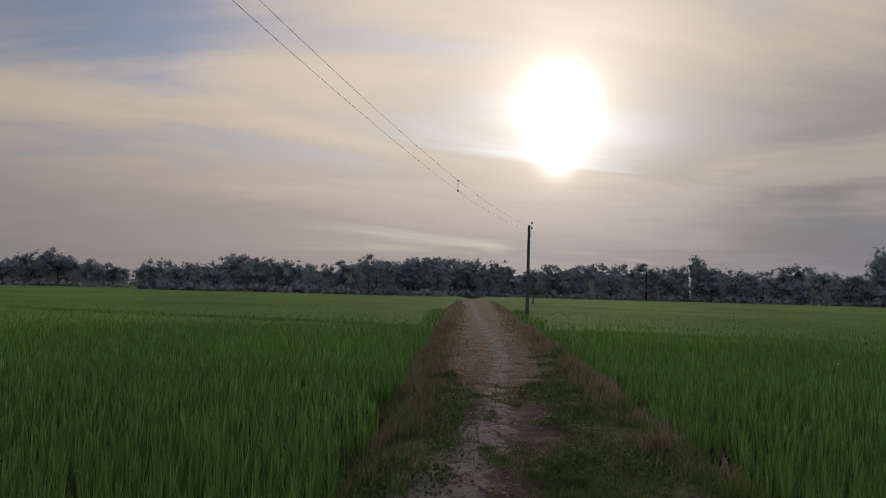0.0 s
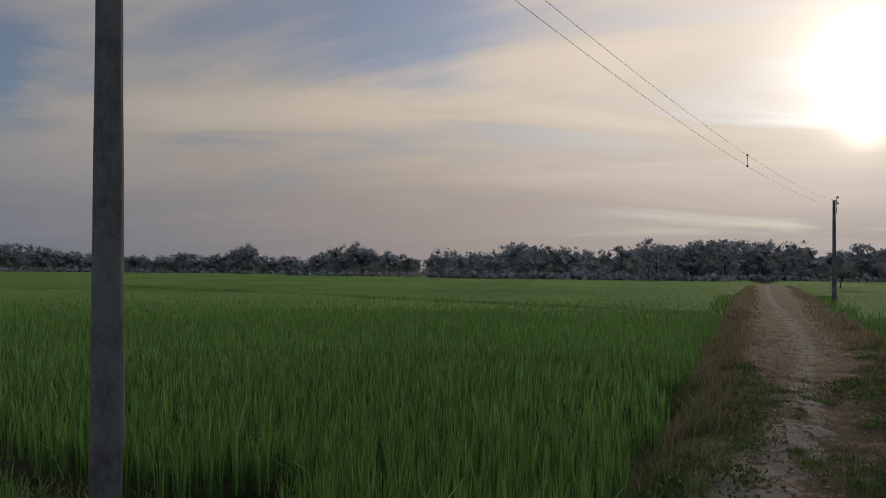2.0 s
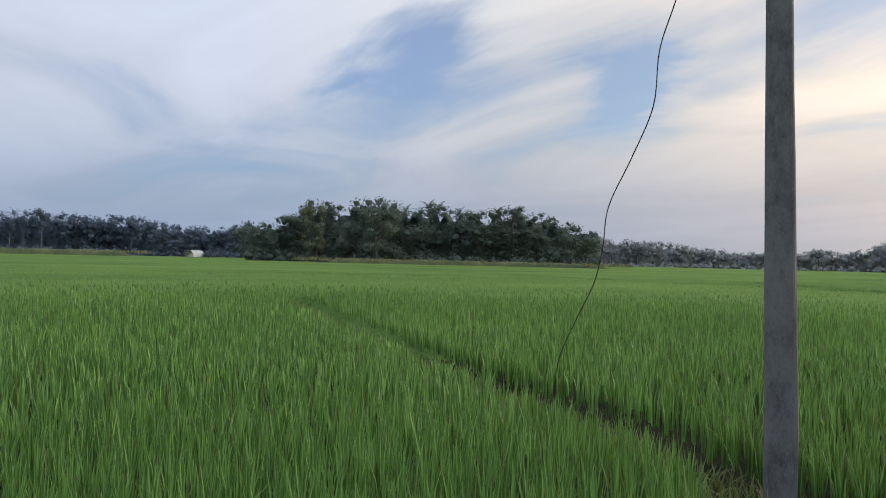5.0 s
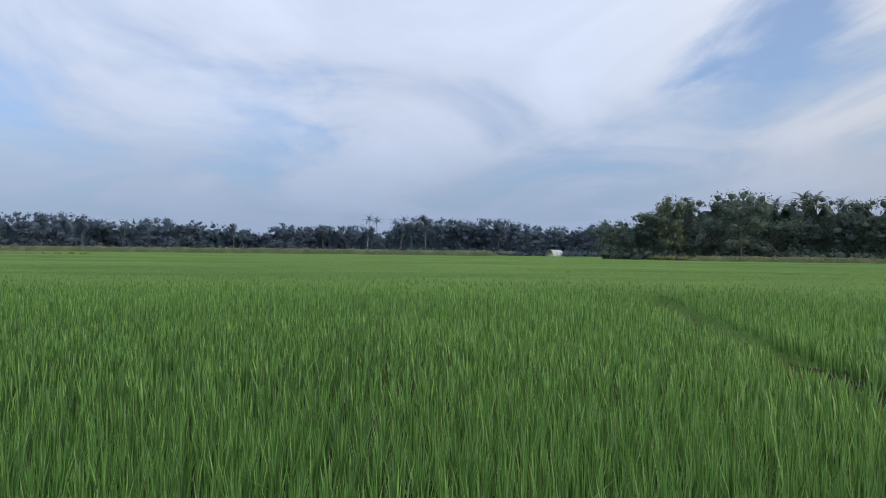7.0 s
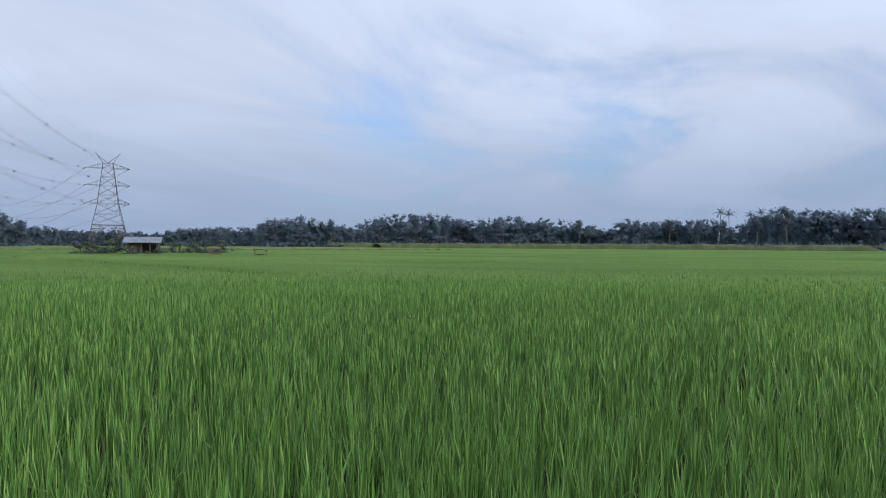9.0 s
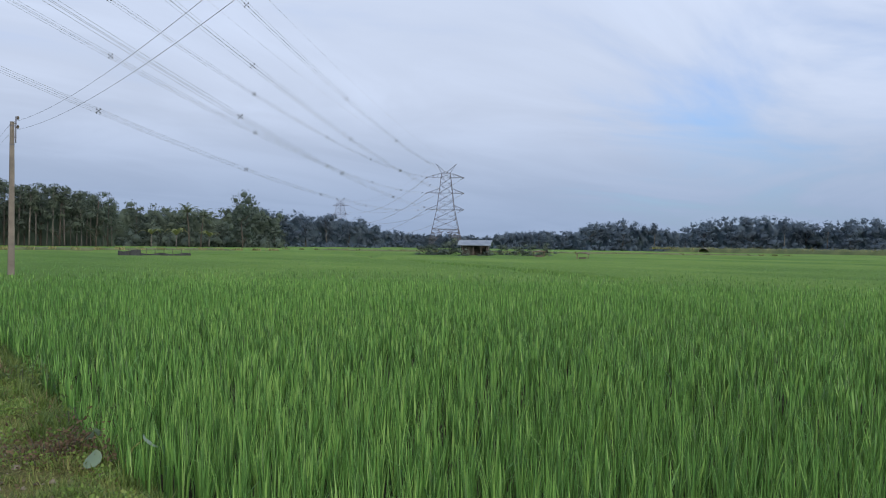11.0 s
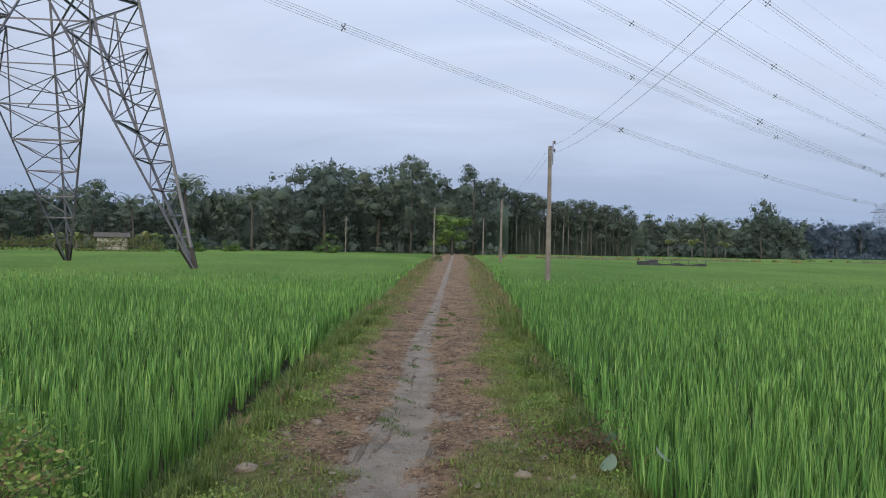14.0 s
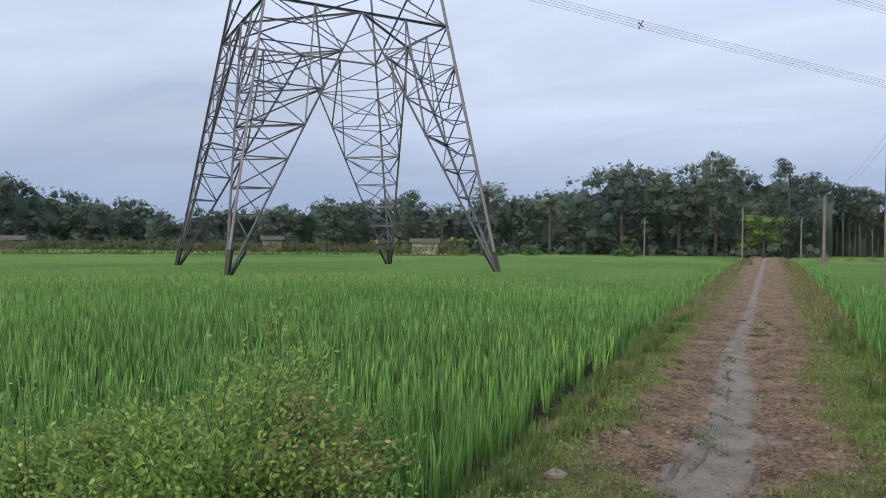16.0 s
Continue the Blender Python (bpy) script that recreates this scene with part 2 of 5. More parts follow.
def ground_material():
    mat, k = material("field_ground")
    where = k.add("ShaderNodeNewGeometry").outputs["Position"]
    near = k.vmath("LENGTH", where)
    mud = k.mix(k.step(k.noise(where, 1.2, 6.0, 0.6), 0.35, 0.65), rgb(0.016, 0.017, 0.011), rgb(0.036, 0.036, 0.022))
    green = k.mix(k.step(k.noise(where, 0.05, 6.0, 0.6), 0.35, 0.65), rgb(0.060, 0.098, 0.030), rgb(0.125, 0.140, 0.055))
    col = k.mix(k.step(near, 60.0, 100.0), mud, green)
    relief = k.add("ShaderNodeBump", {"Height": k.noise(where, 3.0, 6.0, 0.65), "Strength": 0.5, "Distance": 0.1}).outputs[0]
    k.add("ShaderNodeOutputMaterial", {0: k.add("ShaderNodeBsdfPrincipled", {"Base Color": col, "Roughness": 0.95, "Specular IOR Level": 0.1, "Normal": relief}).outputs[0]})
    return mat


def canopy_material():
    """The closed top of the rice where single blades can no longer be told apart."""
    mat, k = material("rice_canopy")
    where = k.add("ShaderNodeNewGeometry").outputs["Position"]
    drawn = k.add("ShaderNodeMapping", {"Vector": where, "Rotation": (0, 0, radians(20)), "Scale": (1.0, 0.45, 1.0)}).outputs[0]
    patch = k.noise(drawn, 0.07, 5.0, 0.6)
    tuft = k.noise(where, 5.0, 4.0, 0.7)
    tone = k.math("ADD", k.math("MULTIPLY", patch, 0.6), k.math("MULTIPLY", tuft, 0.4))
    col = k.mix(k.step(tone, 0.34, 0.66), rgb(0.082, 0.176, 0.042), rgb(0.172, 0.292, 0.070))
    relief = k.add("ShaderNodeBump", {"Height": tuft, "Strength": 1.0, "Distance": 0.25}).outputs[0]
    k.add("ShaderNodeOutputMaterial", {0: k.add("ShaderNodeBsdfPrincipled", {"Base Color": col, "Roughness": 0.85, "Specular IOR Level": 0.08, "Normal": relief}).outputs[0]})
    return mat


def path_material():
    """Trodden earth: red-brown litter and soil, a pale sandy wheel track that wanders along the middle."""
    mat, k = material("path_earth")
    uv = k.add("ShaderNodeUVMap", uv_map="along").outputs[0]
    s = k.add("ShaderNodeSeparateXYZ", {0: uv})
    across, along = s.outputs[0], s.outputs[1]
    where = k.add("ShaderNodeNewGeometry").outputs["Position"]
    soil = k.noise(where, 2.2, 7.0, 0.65)
    litter = k.noise(where, 19.0, 6.0, 0.75)
    grain = k.noise(where, 85.0, 3.0, 0.6)
    crumb = k.add("ShaderNodeTexVoronoi", {"Vector": where, "Scale": 26.0, "Randomness": 1.0})
    tone = k.math("ADD", k.math("MULTIPLY", soil, 0.30), k.math("ADD", k.math("MULTIPLY", litter, 0.45), k.math("MULTIPLY", grain, 0.25)))
    earth = k.mix(k.step(tone, 0.40, 0.60), rgb(0.046, 0.031, 0.022), rgb(0.340, 0.240, 0.158))
    # patchy darker earth on the sunward stretch, y 2 to 15
    dark_stretch = k.math("MULTIPLY", k.math("MULTIPLY", k.step(along, 2.0, 5.0), k.step(along, 9.0, 15.0, 1.0, 0.0)), k.step(k.noise(where, 1.3, 4.0, 0.6), 0.30, 0.52))
    earth = k.mix(k.math("MULTIPLY", dark_stretch, 0.75), earth, rgb(0.036, 0.027, 0.020))
    # scattered pale bits and dark crumbs among the litter
    bits = k.math("MULTIPLY", k.step(crumb.outputs["Distance"], 0.20, 0.34, 1.0, 0.0), k.step(k.add("ShaderNodeSeparateColor", {0: crumb.outputs["Color"]}).outputs[0], 0.60, 0.70))
    earth = k.mix(k.math("MULTIPLY", k.math("MULTIPLY", bits, 0.8), k.math("SUBTRACT", 1.0, dark_stretch)), earth, rgb(0.430, 0.350, 0.265))
    stretched = k.add("ShaderNodeMapping", {"Vector": where, "Scale": (1.0, 0.55, 1.0)}).outputs[0]
    ragged = k.math("SUBTRACT", k.noise(stretched, 4.2, 6.0, 0.7), 0.5)
    edge = k.math("ADD", k.math("ABSOLUTE", across), k.math("MULTIPLY", ragged, 4.6))
    sand = k.math("MULTIPLY", k.step(edge, 0.75, 1.35, 1.0, 0.0), k.step(k.math("SUBTRACT", k.noise(stretched, 9.0, 5.0, 0.7), k.math("MULTIPLY", k.step(along, 2.0, 5.0), k.math("SUBTRACT", 0.55, k.noise(where, 1.6, 4.0, 0.6)))), 0.28, 0.46))
    sand_col = k.mix(k.step(k.math("ADD", k.math("MULTIPLY", soil, 0.6), k.math("MULTIPLY", grain, 0.4)), 0.35, 0.65), rgb(0.170, 0.154, 0.134), rgb(0.330, 0.304, 0.268))
    # the marks of wheels, pressed into the sand
    drawn = k.add("ShaderNodeMapping", {"Vector": k.add("ShaderNodeCombineXYZ", {0: across, 1: along, 2: 0.0}).outputs[0], "Scale": (1.7, 0.30, 1.0)}).outputs[0]
    rut = k.step(k.noise(drawn, 1.5, 3.0, 0.5), 0.60, 0.68)
    sand_col = k.mix(k.math("MULTIPLY", rut, 0.6), sand_col, rgb(0.120, 0.098, 0.078))
    sand_col = k.mix(k.math("MULTIPLY", k.step(litter, 0.54, 0.66), 0.55), sand_col, earth)
    col = k.mix(sand, earth, sand_col)
    past = k.add("ShaderNodeSeparateXYZ", {0: k.add("ShaderNodeUVMap", uv_map="verge").outputs[0]}).outputs[0]
    moss = k.step(k.math("ADD", past, k.math("ADD", k.math("MULTIPLY", ragged, 0.5), k.math("MULTIPLY", k.math("SUBTRACT", litter, 0.5), 0.4))), -0.02, 0.14)
    col = k.mix(k.math("MULTIPLY", moss, 0.8), col, k.mix(k.step(tone, 0.36, 0.64), rgb(0.055, 0.070, 0.020), rgb(0.165, 0.185, 0.060)))
    relief = k.add("ShaderNodeBump", {"Height": k.math("SUBTRACT", tone, k.math("MULTIPLY", k.math("MULTIPLY", rut, sand), 0.4)), "Strength": 1.0, "Distance": 0.09}).outputs[0]
    k.add("ShaderNodeOutputMaterial", {0: k.add("ShaderNodeBsdfPrincipled", {"Base Color": col, "Roughness": 0.92, "Specular IOR Level": 0.2, "Normal": relief}).outputs[0]})
    return mat


# ---- mesh helpers ----
rng = np.random.default_rng(7)


def tri_mesh(name, verts, tris, mat=None, smooth=False):
    mesh = bpy.data.meshes.new(name)
    verts, tris = np.asarray(verts, np.float32), np.asarray(tris, np.int32)
    mesh.vertices.add(len(verts))
    mesh.vertices.foreach_set("co", verts.ravel())
    mesh.loops.add(tris.size)
    mesh.loops.foreach_set("vertex_index", tris.ravel())
    mesh.polygons.add(len(tris))
    mesh.polygons.foreach_set("loop_start", np.arange(0, tris.size, 3, dtype=np.int32))
    mesh.update(calc_edges=True)
    if smooth:
        mesh.polygons.foreach_set("use_smooth", np.ones(len(tris), bool))
    if mat:
        mesh.materials.append(mat)
    return mesh


def bm_mesh(name, bm, mat=None, smooth=False):
    mesh = bpy.data.meshes.new(name)
    bm.to_mesh(mesh)
    bm.free()
    if smooth:
        mesh.polygons.foreach_set("use_smooth", np.ones(len(mesh.polygons), bool))
    if mat:
        mesh.materials.append(mat)
    return mesh


def part(name, mesh, parent, label="", at=None):
    ob = new(name, mesh)
    ob.parent = parent
    if at is not None:
        ob.matrix_basis = at
    if label:
        ob["label"] = label
    return ob


def thing(name, label, category, group="", kind="", at=None, mesh=None):
    ob = new(name, mesh)
    if at is not None:
        ob.matrix_basis = at
    return tagged(ob, label, category, group, kind)


def box(bm, size, m=None, bevel=0.0):
    made = bmesh.ops.create_cube(bm, size=1.0, matrix=(m or Matrix()) @ Matrix.Diagonal((*size, 1)))
    if bevel:
        edges = {e for v in made["verts"] for e in v.link_edges}
        bmesh.ops.bevel(bm, geom=list(edges), offset=bevel, segments=1, affect="EDGES")


def bar(bm, a, b, w, h=None):
    """A straight bar of square section from a to b."""
    a, b = Vector(a), Vector(b)
    turn = (b - a).to_track_quat("Z", "Y").to_matrix().to_4x4()
    bmesh.ops.create_cube(bm, size=1.0, matrix=Matrix.Translation((a + b) / 2) @ turn @ Matrix.Diagonal((w, h or w, (b - a).length, 1)))


def tube(points, radii, sides=7):
    """Vertices and triangles of a round tapered tube through the points."""
    points = [Vector(p) for p in points]
    verts, tris = [], []
    for i, p in enumerate(points):
        d = (points[min(i + 1, len(points) - 1)] - points[max(i - 1, 0)]).normalized()
        side = d.cross(Vector((0.31, 0.95, 0.05))).normalized()
        other = d.cross(side)
        for s in range(sides):
            a = 2 * math.pi * s / sides
            verts.append(p + (side * math.cos(a) + other * math.sin(a)) * radii[i])
    for i in range(len(points) - 1):
        for s in range(sides):
            a, b = i * sides + s, i * sides + (s + 1) % sides
            tris += [(a, b, b + sides), (a, b + sides, a + sides)]
    end = len(points) - 1
    verts += [points[0], points[-1]]
    for s in range(sides):
        tris += [(s, len(verts) - 2, (s + 1) % sides), (end * sides + s, end * sides + (s + 1) % sides, len(verts) - 1)]
    return [tuple(v) for v in verts], tris


def joined(pieces):
    """One vertex and triangle array from several."""
    verts, tris, base = [], [], 0
    for v, t in pieces:
        verts.append(np.asarray(v, float).reshape(-1, 3))
        tris.append(np.asarray(t, int).reshape(-1, 3) + base)
        base += len(verts[-1])
    return np.concatenate(verts), np.concatenate(tris)


def sagging(a, b, sag, count=24):
    a, b = np.array(a, float), np.array(b, float)
    s = np.linspace(0, 1, count)[:, None]
    p = a + (b - a) * s
    p[:, 2] -= 4 * sag * (s * (1 - s))[:, 0]
    return p


def polar(az, dist, z=0.0):
    return (-math.sin(radians(az)) * dist, math.cos(radians(az)) * dist, z)


# ---- the lie of the land ----
FIELD_Z = -0.35


def middle(y):
    """x of the path's middle line."""
    y = np.asarray(y, float)
    s = np.clip((y + 5) / 10, 0, 1)
    s = s * s * (3 - 2 * s)
    return (0.10 + 0.08 * y - 0.017 * np.maximum(-y - 8, 0)) * (1 - s) + (0.95 + 0.187 * y) * s


def broaden(y):
    """Widens the path towards both ends so its far width fits the camera's view."""
    return 1.0 + np.clip((np.abs(y) - 7) * 0.012, 0, 0.62)


def wavy(x, y, scale, seed=0.0):
    """Smooth uneven field between -1 and 1."""
    x, y = np.asarray(x) / scale, np.asarray(y) / scale
    return (np.sin(x * 1.7 + 1.3 * np.sin(y * 1.1 + seed) + seed) + np.sin(y * 1.9 + 1.7 * np.sin(x * 0.7 + 2 * seed)) + np.sin((x + y) * 2.9 + seed * 3)) / 3


# how far the bare earth reaches on either side, and where the pale wheel track runs (y, metres)
BARE_EAST = ((-120, 0.80), (-16, 0.81), (-11.2, 0.85), (-8.6, 0.87), (-7.8, 1.17), (-7.0, 0.77), (-5.8, 1.10), (-5.0, 0.42), (-3, 0.25), (3, 0.1), (5.5, 0.20), (8, 0.50), (11, 0.67), (16.5, 0.80), (47, 1.15))
BARE_WEST = ((-120, 0.80), (-20, 0.79), (-13, 0.82), (-9.6, 0.66), (-7.3, 0.76), (-6, 0.87), (-5.5, 0.35), (-3, 0.25), (3, 1.0), (5.6, 1.35), (6.7, 0.82), (10.9, 0.68), (14.7, 1.17), (32, 1.04))
TRACK = ((-120, 0.1, 0.06), (-18, 0.14, 0.085), (-11.4, 0.20, 0.13), (-7.8, 0.07, 0.22), (-6.5, 0.05, 0.27), (-5.2, 0.18, 0.24), (-3, 0.1, 0.15), (3, -0.9, 0.3), (5.8, -0.95, 0.42), (8, -0.50, 0.29), (9.6, -0.30, 0.18), (11.2, -0.28, 0.13), (15.8, 0.08, 0.14), (26.6, 0.10, 0.17), (45, -0.20, 0.12))


def past_bare(y, u):
    """Metres beyond the edge of the bare earth (negative on it)."""
    east, west = (np.interp(y, *zip(*side)) for side in (BARE_EAST, BARE_WEST))
    return np.abs(u) - np.where(np.asarray(u) > 0, east, west) + 0.15 * wavy(np.sign(u) * 7.0, y, 0.9, 2.0) + 0.08 * wavy(np.sign(u) * 3.0, y, 0.3)


def off_path(x, y):
    return np.abs(np.asarray(x) - middle(y)) / broaden(y)


BUNDS = (((-1.5, 3.75), (-2.6, 4.0), (-3.3, 4.55), (-2.2, 5.0)), ((-2.2, 4.3), (-3.5, 4.9), (-6.4, 5.4), (-8.6, 5.6), (-25.0, 8.9)), ((-40.0, 52.0), (-6.0, 34.5), (5.0, 29.5)),
         ((7.5, 29.8), (19.0, 23.0), (45.0, 9.0)), ((-26.5, -1.5), (-27.0, 3.0)), ((-70.0, -95.0), (-42.0, -52.0), (-28.0, -19.0)),
         ((-40.0, 57.0), (-30.0, 100.0)), ((-90.0, -30.0), (-88.0, -10.0)), ((-36.0, -66.0), (-30.0, -104.0)), ((40.0, 60.0), (14.0, 75.0), (-26.0, 77.0)),
         ((-60.0, 40.0), (-24.0, 42.0)), ((-55.0, 10.0), (-48.0, 36.0)))


def off_bund(x, y):
    x, y = np.asarray(x, float), np.asarray(y, float)
    best = np.full(x.shape, 1e9)
    for line in BUNDS:
        for (ax, ay), (bx, by) in zip(line[:-1], line[1:]):
            dx, dy = bx - ax, by - ay
            s = np.clip(((x - ax) * dx + (y - ay) * dy) / (dx * dx + dy * dy), 0, 1)
            best = np.minimum(best, np.hypot(x - ax - s * dx, y - ay - s * dy))
    return best


def grid_tris(rows, cols, closed=False):
    i, j = np.meshgrid(np.arange(rows - 1), np.arange(cols if closed else cols - 1), indexing="ij")
    a, b = i * cols + j, i * cols + (j + 1) % cols
    c, d = a + cols, b + cols
    return np.concatenate([np.stack([a, b, d], -1).reshape(-1, 3), np.stack([a, d, c], -1).reshape(-1, 3)])


# ground: one sheet to the horizon
rings = np.concatenate([[0.05], np.geomspace(0.8, 4500, 90)])
turns = np.radians(np.arange(0, 360, 3.0))
gx, gy = np.outer(rings, -np.sin(turns)), np.outer(rings, np.cos(turns))
gz = FIELD_Z + 0.03 * wavy(gx, gy, 0.8) - 0.03
thing("ground", "flat muddy field soil and grass reaching the horizon", "ground", kind="structure",
      mesh=tri_mesh("ground", np.stack([gx, gy, gz], -1).reshape(-1, 3), grid_tris(len(rings), len(turns), True)[:, ::-1], ground_material(), True))

# path: a low trodden bank
def path_z(x, y, u):
    """Height of the path's surface at u metres from its middle line."""
    s = np.clip((np.abs(u) - 1.3) / 0.75, 0, 1)
    rise = 0.30 * np.clip((np.abs(y) - 30) / 60, 0, 1)
    fall = rise - (0.42 + rise) * s * s * (3 - 2 * s) + 0.035 * wavy(x, y, 0.45) * (1 - s) + 0.02 * wavy(x, y, 0.16, 2.0)
    return fall - 0.035 * np.exp(-((u + 0.05) / 0.22) ** 2) + 0.03 * np.exp(-((np.abs(u) - 1.1) / 0.3) ** 2)


ys = np.concatenate([-np.geomspace(128, 0.2, 190), np.geomspace(0.2, 110, 180)])
us = np.array([-2.3, -1.95, -1.7, -1.45, -1.2, -0.95, -0.75, -0.6, -0.45, -0.3, -0.15, 0, 0.15, 0.3, 0.45, 0.6, 0.75, 0.95, 1.2, 1.45, 1.7, 1.95, 2.3])
py, pu = np.meshgrid(ys, us, indexing="ij")
px = middle(py) + pu * broaden(py)
pz = path_z(px, py, pu)
path_mesh = tri_mesh("path", np.stack([px, py, pz], -1).reshape(-1, 3), grid_tris(len(ys), len(us))[:, ::-1], path_material(), True)
layer = path_mesh.uv_layers.new(name="along")
corner = np.empty(len(path_mesh.loops), np.int32)
path_mesh.loops.foreach_get("vertex_index", corner)
ty, tc, tw = zip(*TRACK)
worn = (pu - np.interp(py, ty, tc)) / np.interp(py, ty, tw)
layer.data.foreach_set("uv", np.stack([worn.ravel()[corner], py.ravel()[corner]], -1).astype(np.float32).ravel())
layer = path_mesh.uv_layers.new(name="verge")
layer.data.foreach_set("uv", np.stack([past_bare(py, pu).ravel()[corner], py.ravel()[corner]], -1).astype(np.float32).ravel())
thing("path", "trodden earth path with a pale sandy wheel track", "path", kind="structure", mesh=path_mesh)


# ---- rice ----
def blades(x, y, z, height, width, lean, segments, a=None):
    """Curved leaf blades rooted at the given points."""
    count = len(x)
    a = rng.uniform(0, 2 * np.pi, count) if a is None else a
    dx, dy = np.cos(a), np.sin(a)
    if segments == 3:
        ts, ws = (0.0, 0.42, 0.76, 1.0), (0.75, 1.0, 0.7)
    elif segments == 2:
        ts, ws = (0.0, 0.6, 1.0), (0.9, 1.0)
    else:
        ts, ws = (0.0, 1.0), (1.0,)
    verts = []
    for t, w in zip(ts, ws):
        cx, cy, cz = x + dx * lean * height * t * t, y + dy * lean * height * t * t, z + height * (t - 0.35 * lean * t * t)
        for s in (-0.5, 0.5):
            verts.append(np.stack([cx - dy * width * w * s, cy + dx * width * w * s, cz], -1))
    verts.append(np.stack([x + dx * lean * height, y + dy * lean * height, z + height * (1 - 0.35 * lean)], -1))
    per = len(verts)
    tris = []
    for i in range(len(ws) - 1):
        a0 = 2 * i
        tris += [(a0, a0 + 1, a0 + 3), (a0, a0 + 3, a0 + 2)]
    tris.append((per - 3, per - 2, per - 1))
    verts = np.stack(verts, 1).reshape(-1, 3)
    tris = (np.arange(count)[:, None, None] * per + np.array(tris)[None]).reshape(-1, 3)
    return verts, tris


def rice_hills(r0, r1, spacing, each, height, width, segments, foot=0.0, behind=False):
    """Rice hills in loose rows within a ring of the fields: each a fan of blades from one root, some bent over."""
    g = np.arange(-r1, r1, spacing)
    x, y = [v.ravel() + rng.uniform(-0.27, 0.27, v.size) * spacing for v in np.meshgrid(g, g)]
    r, az = np.hypot(x, y), np.degrees(np.arctan2(-x, y)) % 360
    keep = (r > r0) & (r < r1) & (off_path(x, y) > 1.70 + 0.22 * wavy(x, y, 3.5, 6.0) + 0.18 * wavy(x, y, 1.5) + 0.13 * wavy(x, y, 0.45, 5.0)) & (((az < 233) | (az > 317)) ^ behind)
    keep &= off_bund(x, y) > 0.28 + 0.14 * wavy(x, y, 1.1, 4.0) + 0.012 * np.minimum(r, 30)
    keep &= np.hypot((x - 2.55) / 1.1, (y + 4.0) / 0.9) > 0.75
    keep &= rng.uniform(0, 1, len(x)) > 0.09 + 0.07 * wavy(x, y, 2.0, 7.0)
    x, y = x[keep], y[keep]
    tall = height * (1.0 + 0.05 * wavy(x, y, 5.0, 1.0) + 0.03 * wavy(x, y, 0.9, 3.0) + 0.05 * wavy(x, y, 0.13, 5.0) + rng.normal(0, 0.035, len(x)))
    x, y, tall = np.repeat(x, each), np.repeat(y, each), np.repeat(tall, each)
    a, root = rng.uniform(0, 2 * np.pi, len(x)), np.abs(rng.normal(0, 0.020, len(x)))
    lean = rng.uniform(0.02, 0.24, len(x))
    bent = rng.uniform(0, 1, len(x)) < 0.015
    lean[bent] = rng.uniform(0.45, 0.9, bent.sum())
    tall = tall * (1.04 - 0.22 * rng.uniform(0, 1, len(x)))
    low = foot * tall
    # where a blade starts above the ground it has already leant outwards
    out = root + lean * tall * foot * foot
    verts, tris = blades(x + np.cos(a) * out, y + np.sin(a) * out, FIELD_Z - 0.02 + low, (tall - low) * (1 + 0.2 * lean), width * rng.uniform(0.7, 1.3, len(x)), lean, segments, a)
    return verts, tris


rice = joined([rice_hills(1.5, 7.5, 0.145, 12, 0.60, 0.0105, 2, 0.20), rice_hills(7.5, 15, 0.170, 8, 0.60, 0.0175, 2, 0.34),
               rice_hills(15, 29, 0.215, 7, 0.60, 0.027, 1, 0.52), rice_hills(29, 60, 0.40, 5, 0.60, 0.046, 1, 0.58), rice_hills(1.5, 12, 0.20, 10, 0.58, 0.022, 1, 0.2, True)])
thing("rice_plants", "young green rice plants standing in the paddies", "rice", kind="stuff", mesh=tri_mesh("rice_plants", *rice, RICE))

# closed canopy farther out
rr = np.exp(np.arange(np.log(13.0), np.log(330.0), 0.018))
aa = np.radians(np.arange(-60.0, 300.1, 1.2))
cx, cy = np.outer(rr, -np.sin(aa)), np.outer(rr, np.cos(aa))
far = np.hypot(cx, cy)
level = -0.08 + 0.25 * np.clip((far - 17) / 24, 0, 1) + 0.03 * wavy(cx, cy, 5.0, 1.0) + 0.03 * wavy(cx, cy, 1.2, 3.0) + rng.uniform(-0.03, 0.03, cx.shape)
gap = np.clip((far - 13.0) / 2.5, 0, 1) * np.clip((off_bund(cx, cy) - 0.25 - 0.006 * far) / 0.35, 0, 1) * np.clip((off_path(cx, cy) - 1.6) / 0.5, 0, 1)
cz = (FIELD_Z - 0.2) + (level - FIELD_Z + 0.2) * gap
thing("rice_canopy", "dense green top of the distant rice paddies", "rice", kind="stuff",
      mesh=tri_mesh("rice_canopy", np.stack([cx, cy, cz], -1).reshape(-1, 3), grid_tris(len(rr), len(aa)), canopy_material(), True))


